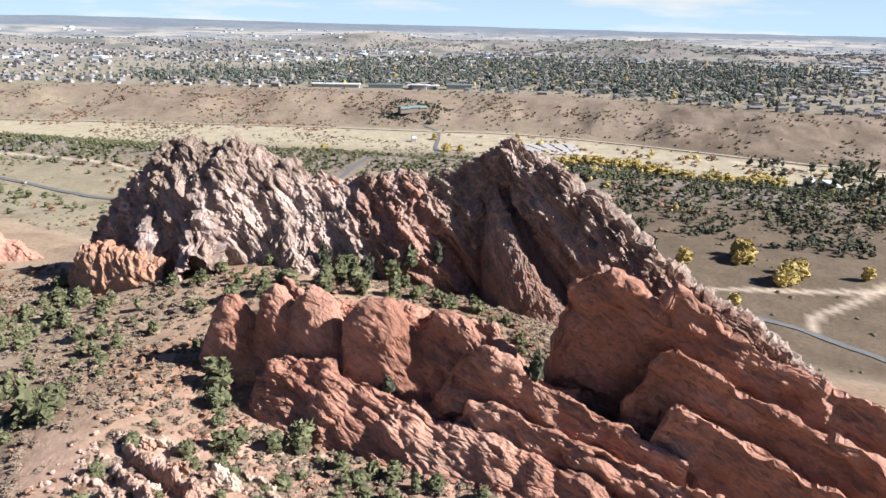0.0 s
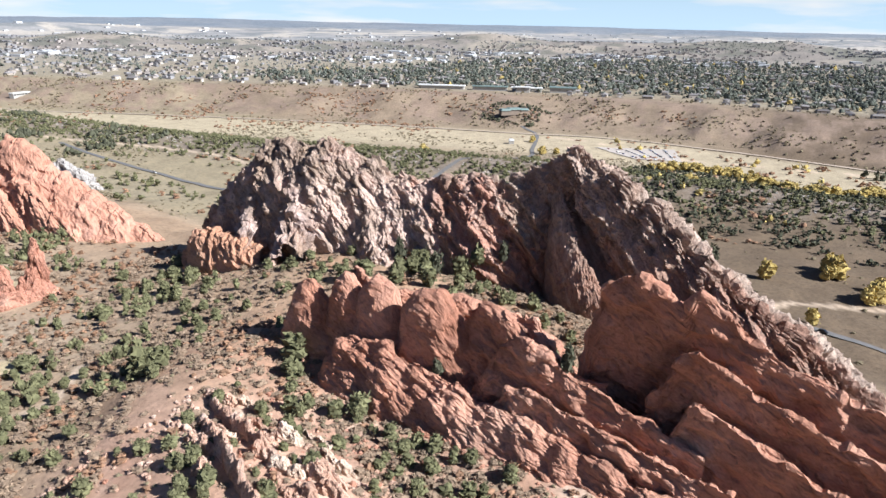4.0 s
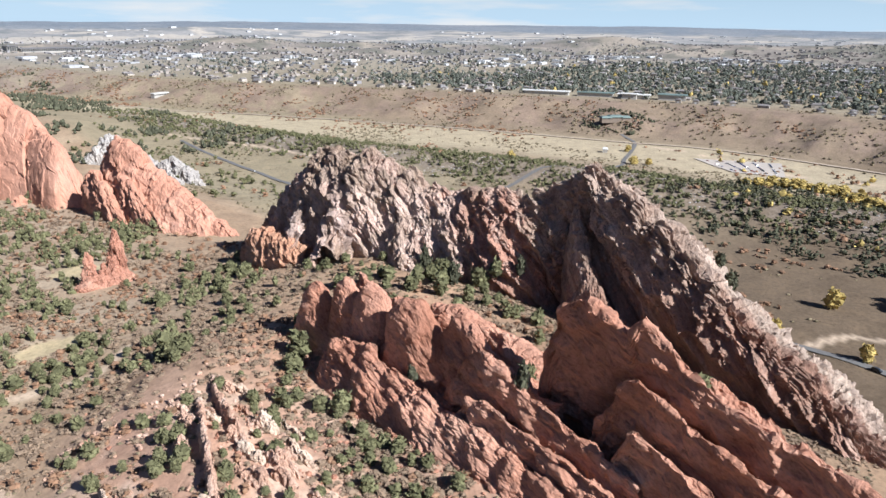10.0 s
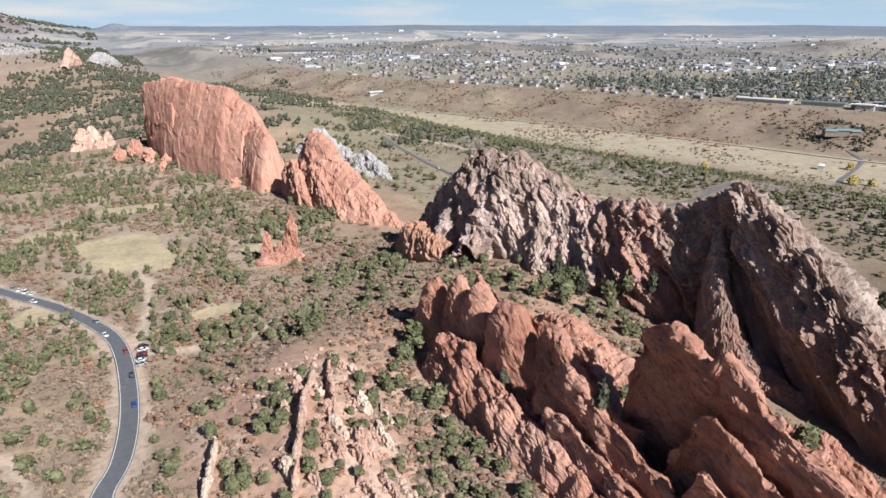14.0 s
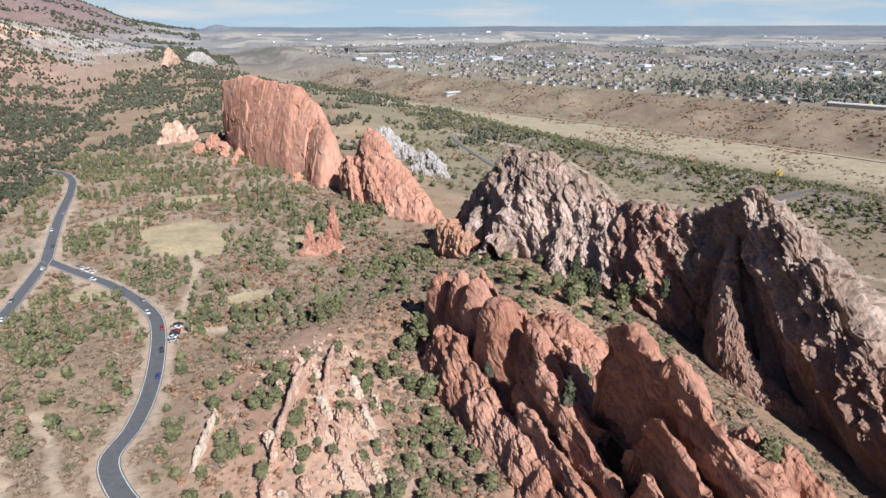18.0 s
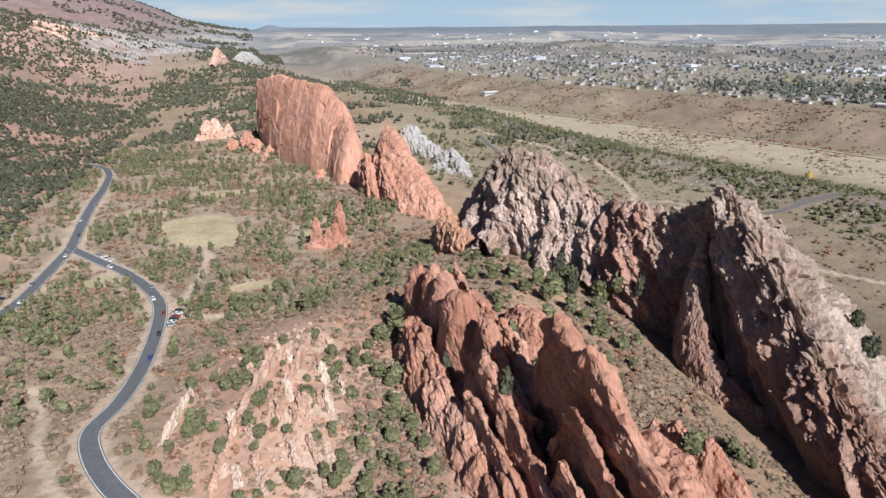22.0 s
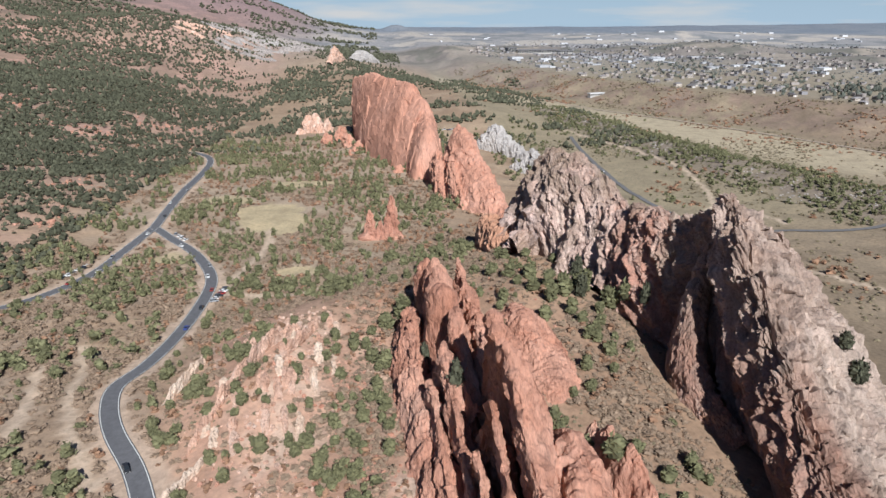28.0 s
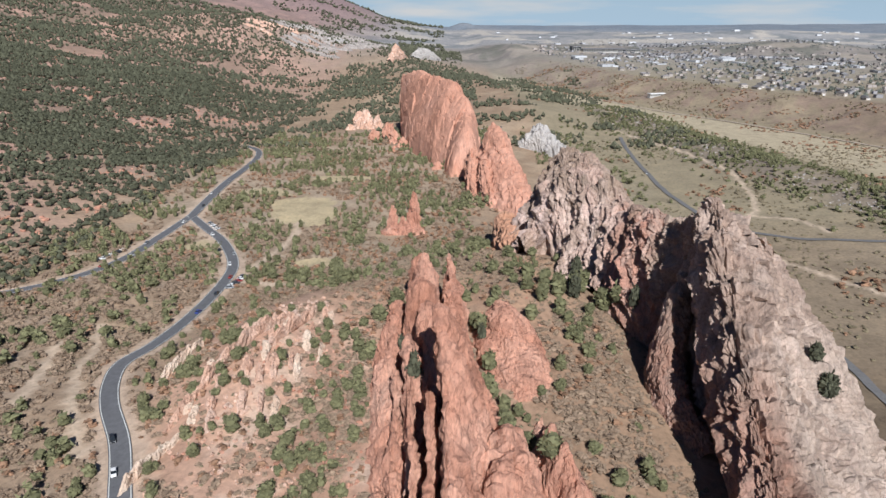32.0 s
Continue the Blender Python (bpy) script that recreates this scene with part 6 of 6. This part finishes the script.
CARS = [car((0.72, 0.72, 0.71), "white car on the asphalt"), car((0.03, 0.032, 0.036), "black off-road car on the asphalt", 1.15, 4.8), car((0.035, 0.06, 0.22), "blue car on the asphalt"),
        car((0.30, 0.31, 0.32), "silver grey car on the asphalt", 1.1), car((0.28, 0.03, 0.025), "dark red car on the asphalt"), car((0.74, 0.74, 0.73), "white van on the asphalt", 1.3, 5.2)]
cars_used = set()


def park(kind, x, y, heading):
    z, what, up = drop(x, y)
    m = pose(x, y, z + 0.02, 0, 0, heading)
    if kind not in cars_used:
        cars_used.add(kind)
        CARS[kind].matrix_basis = m
    else:
        copy_thing(CARS[kind], m)


def on_road(line, share, side, kind, back=False):
    s = along(line, 1.0)
    k = min(len(s) - 2, int(share * len(s)))
    d = s[k + 1] - s[k]
    d = d / np.hypot(d[0], d[1])
    park(kind, s[k][0] + d[1] * side, s[k][1] - d[0] * side, math.degrees(math.atan2(d[1], d[0])) + (180 if back else 0))


for share, side, kind, back in ((0.41, -1.8, 0, True), (0.445, -1.8, 1, True), (0.65, 1.7, 2, False), (0.695, 1.7, 1, False), (0.74, 1.7, 4, False), (0.78, -1.7, 0, True), (0.815, 1.7, 3, False), (0.905, -1.7, 0, True)):
    on_road(ROAD, share, side, kind, back)
for share, side, kind, back in ((0.30, 1.7, 1, False), (0.55, -1.7, 4, True), (0.63, 1.7, 0, False), (0.73, -1.7, 3, True), (0.93, 1.7, 0, False)):
    on_road(ROAD_WEST, share, side, kind, back)
for share, side, kind, back in ((0.08, 1.7, 1, False), (0.19, -1.7, 0, True), (0.33, 1.7, 3, False)):
    on_road(ROAD_NORTH, share, side, kind, back)
on_road(ROAD_EAST, 0.22, 1.8, 0)
on_road(ROAD_SOUTH, 0.55, 1.6, 1)
for k, kind in enumerate((1, 0, 4, 1, 0, 3)):
    park(kind, -110.5 - 0.5 * k, 350 - 3.5 * k, 14)
for k, kind in enumerate((0, 5, 0, 3)):
    park(kind, -155.5 - 3.1 * k, 446 + 4.4 * k, 70)
for k, kind in enumerate((0, 1, 0, 3, 0, 1)):
    park(kind, -198.5 - 1.2 * k, 396 - 4.2 * k, 165)
for row in range(5):
    for k in range(10):
        if rnd.random() < 0.75:
            u, w = (row + 0.6) / 5.4, 0.1 + 0.085 * k
            q = (lot[0] * (1 - u) + lot[3] * u) * (1 - w) + (lot[1] * (1 - u) + lot[2] * u) * w
            park(rnd.randrange(6), q[0], q[1], 55 + rnd.choice((0, 180)))
for k, kind in enumerate((0, 1, 3, 0, 5, 1, 2, 0, 3)):
    park(kind, 52 + 3.2 * k, 903 + 1.3 * (k % 5), 100)
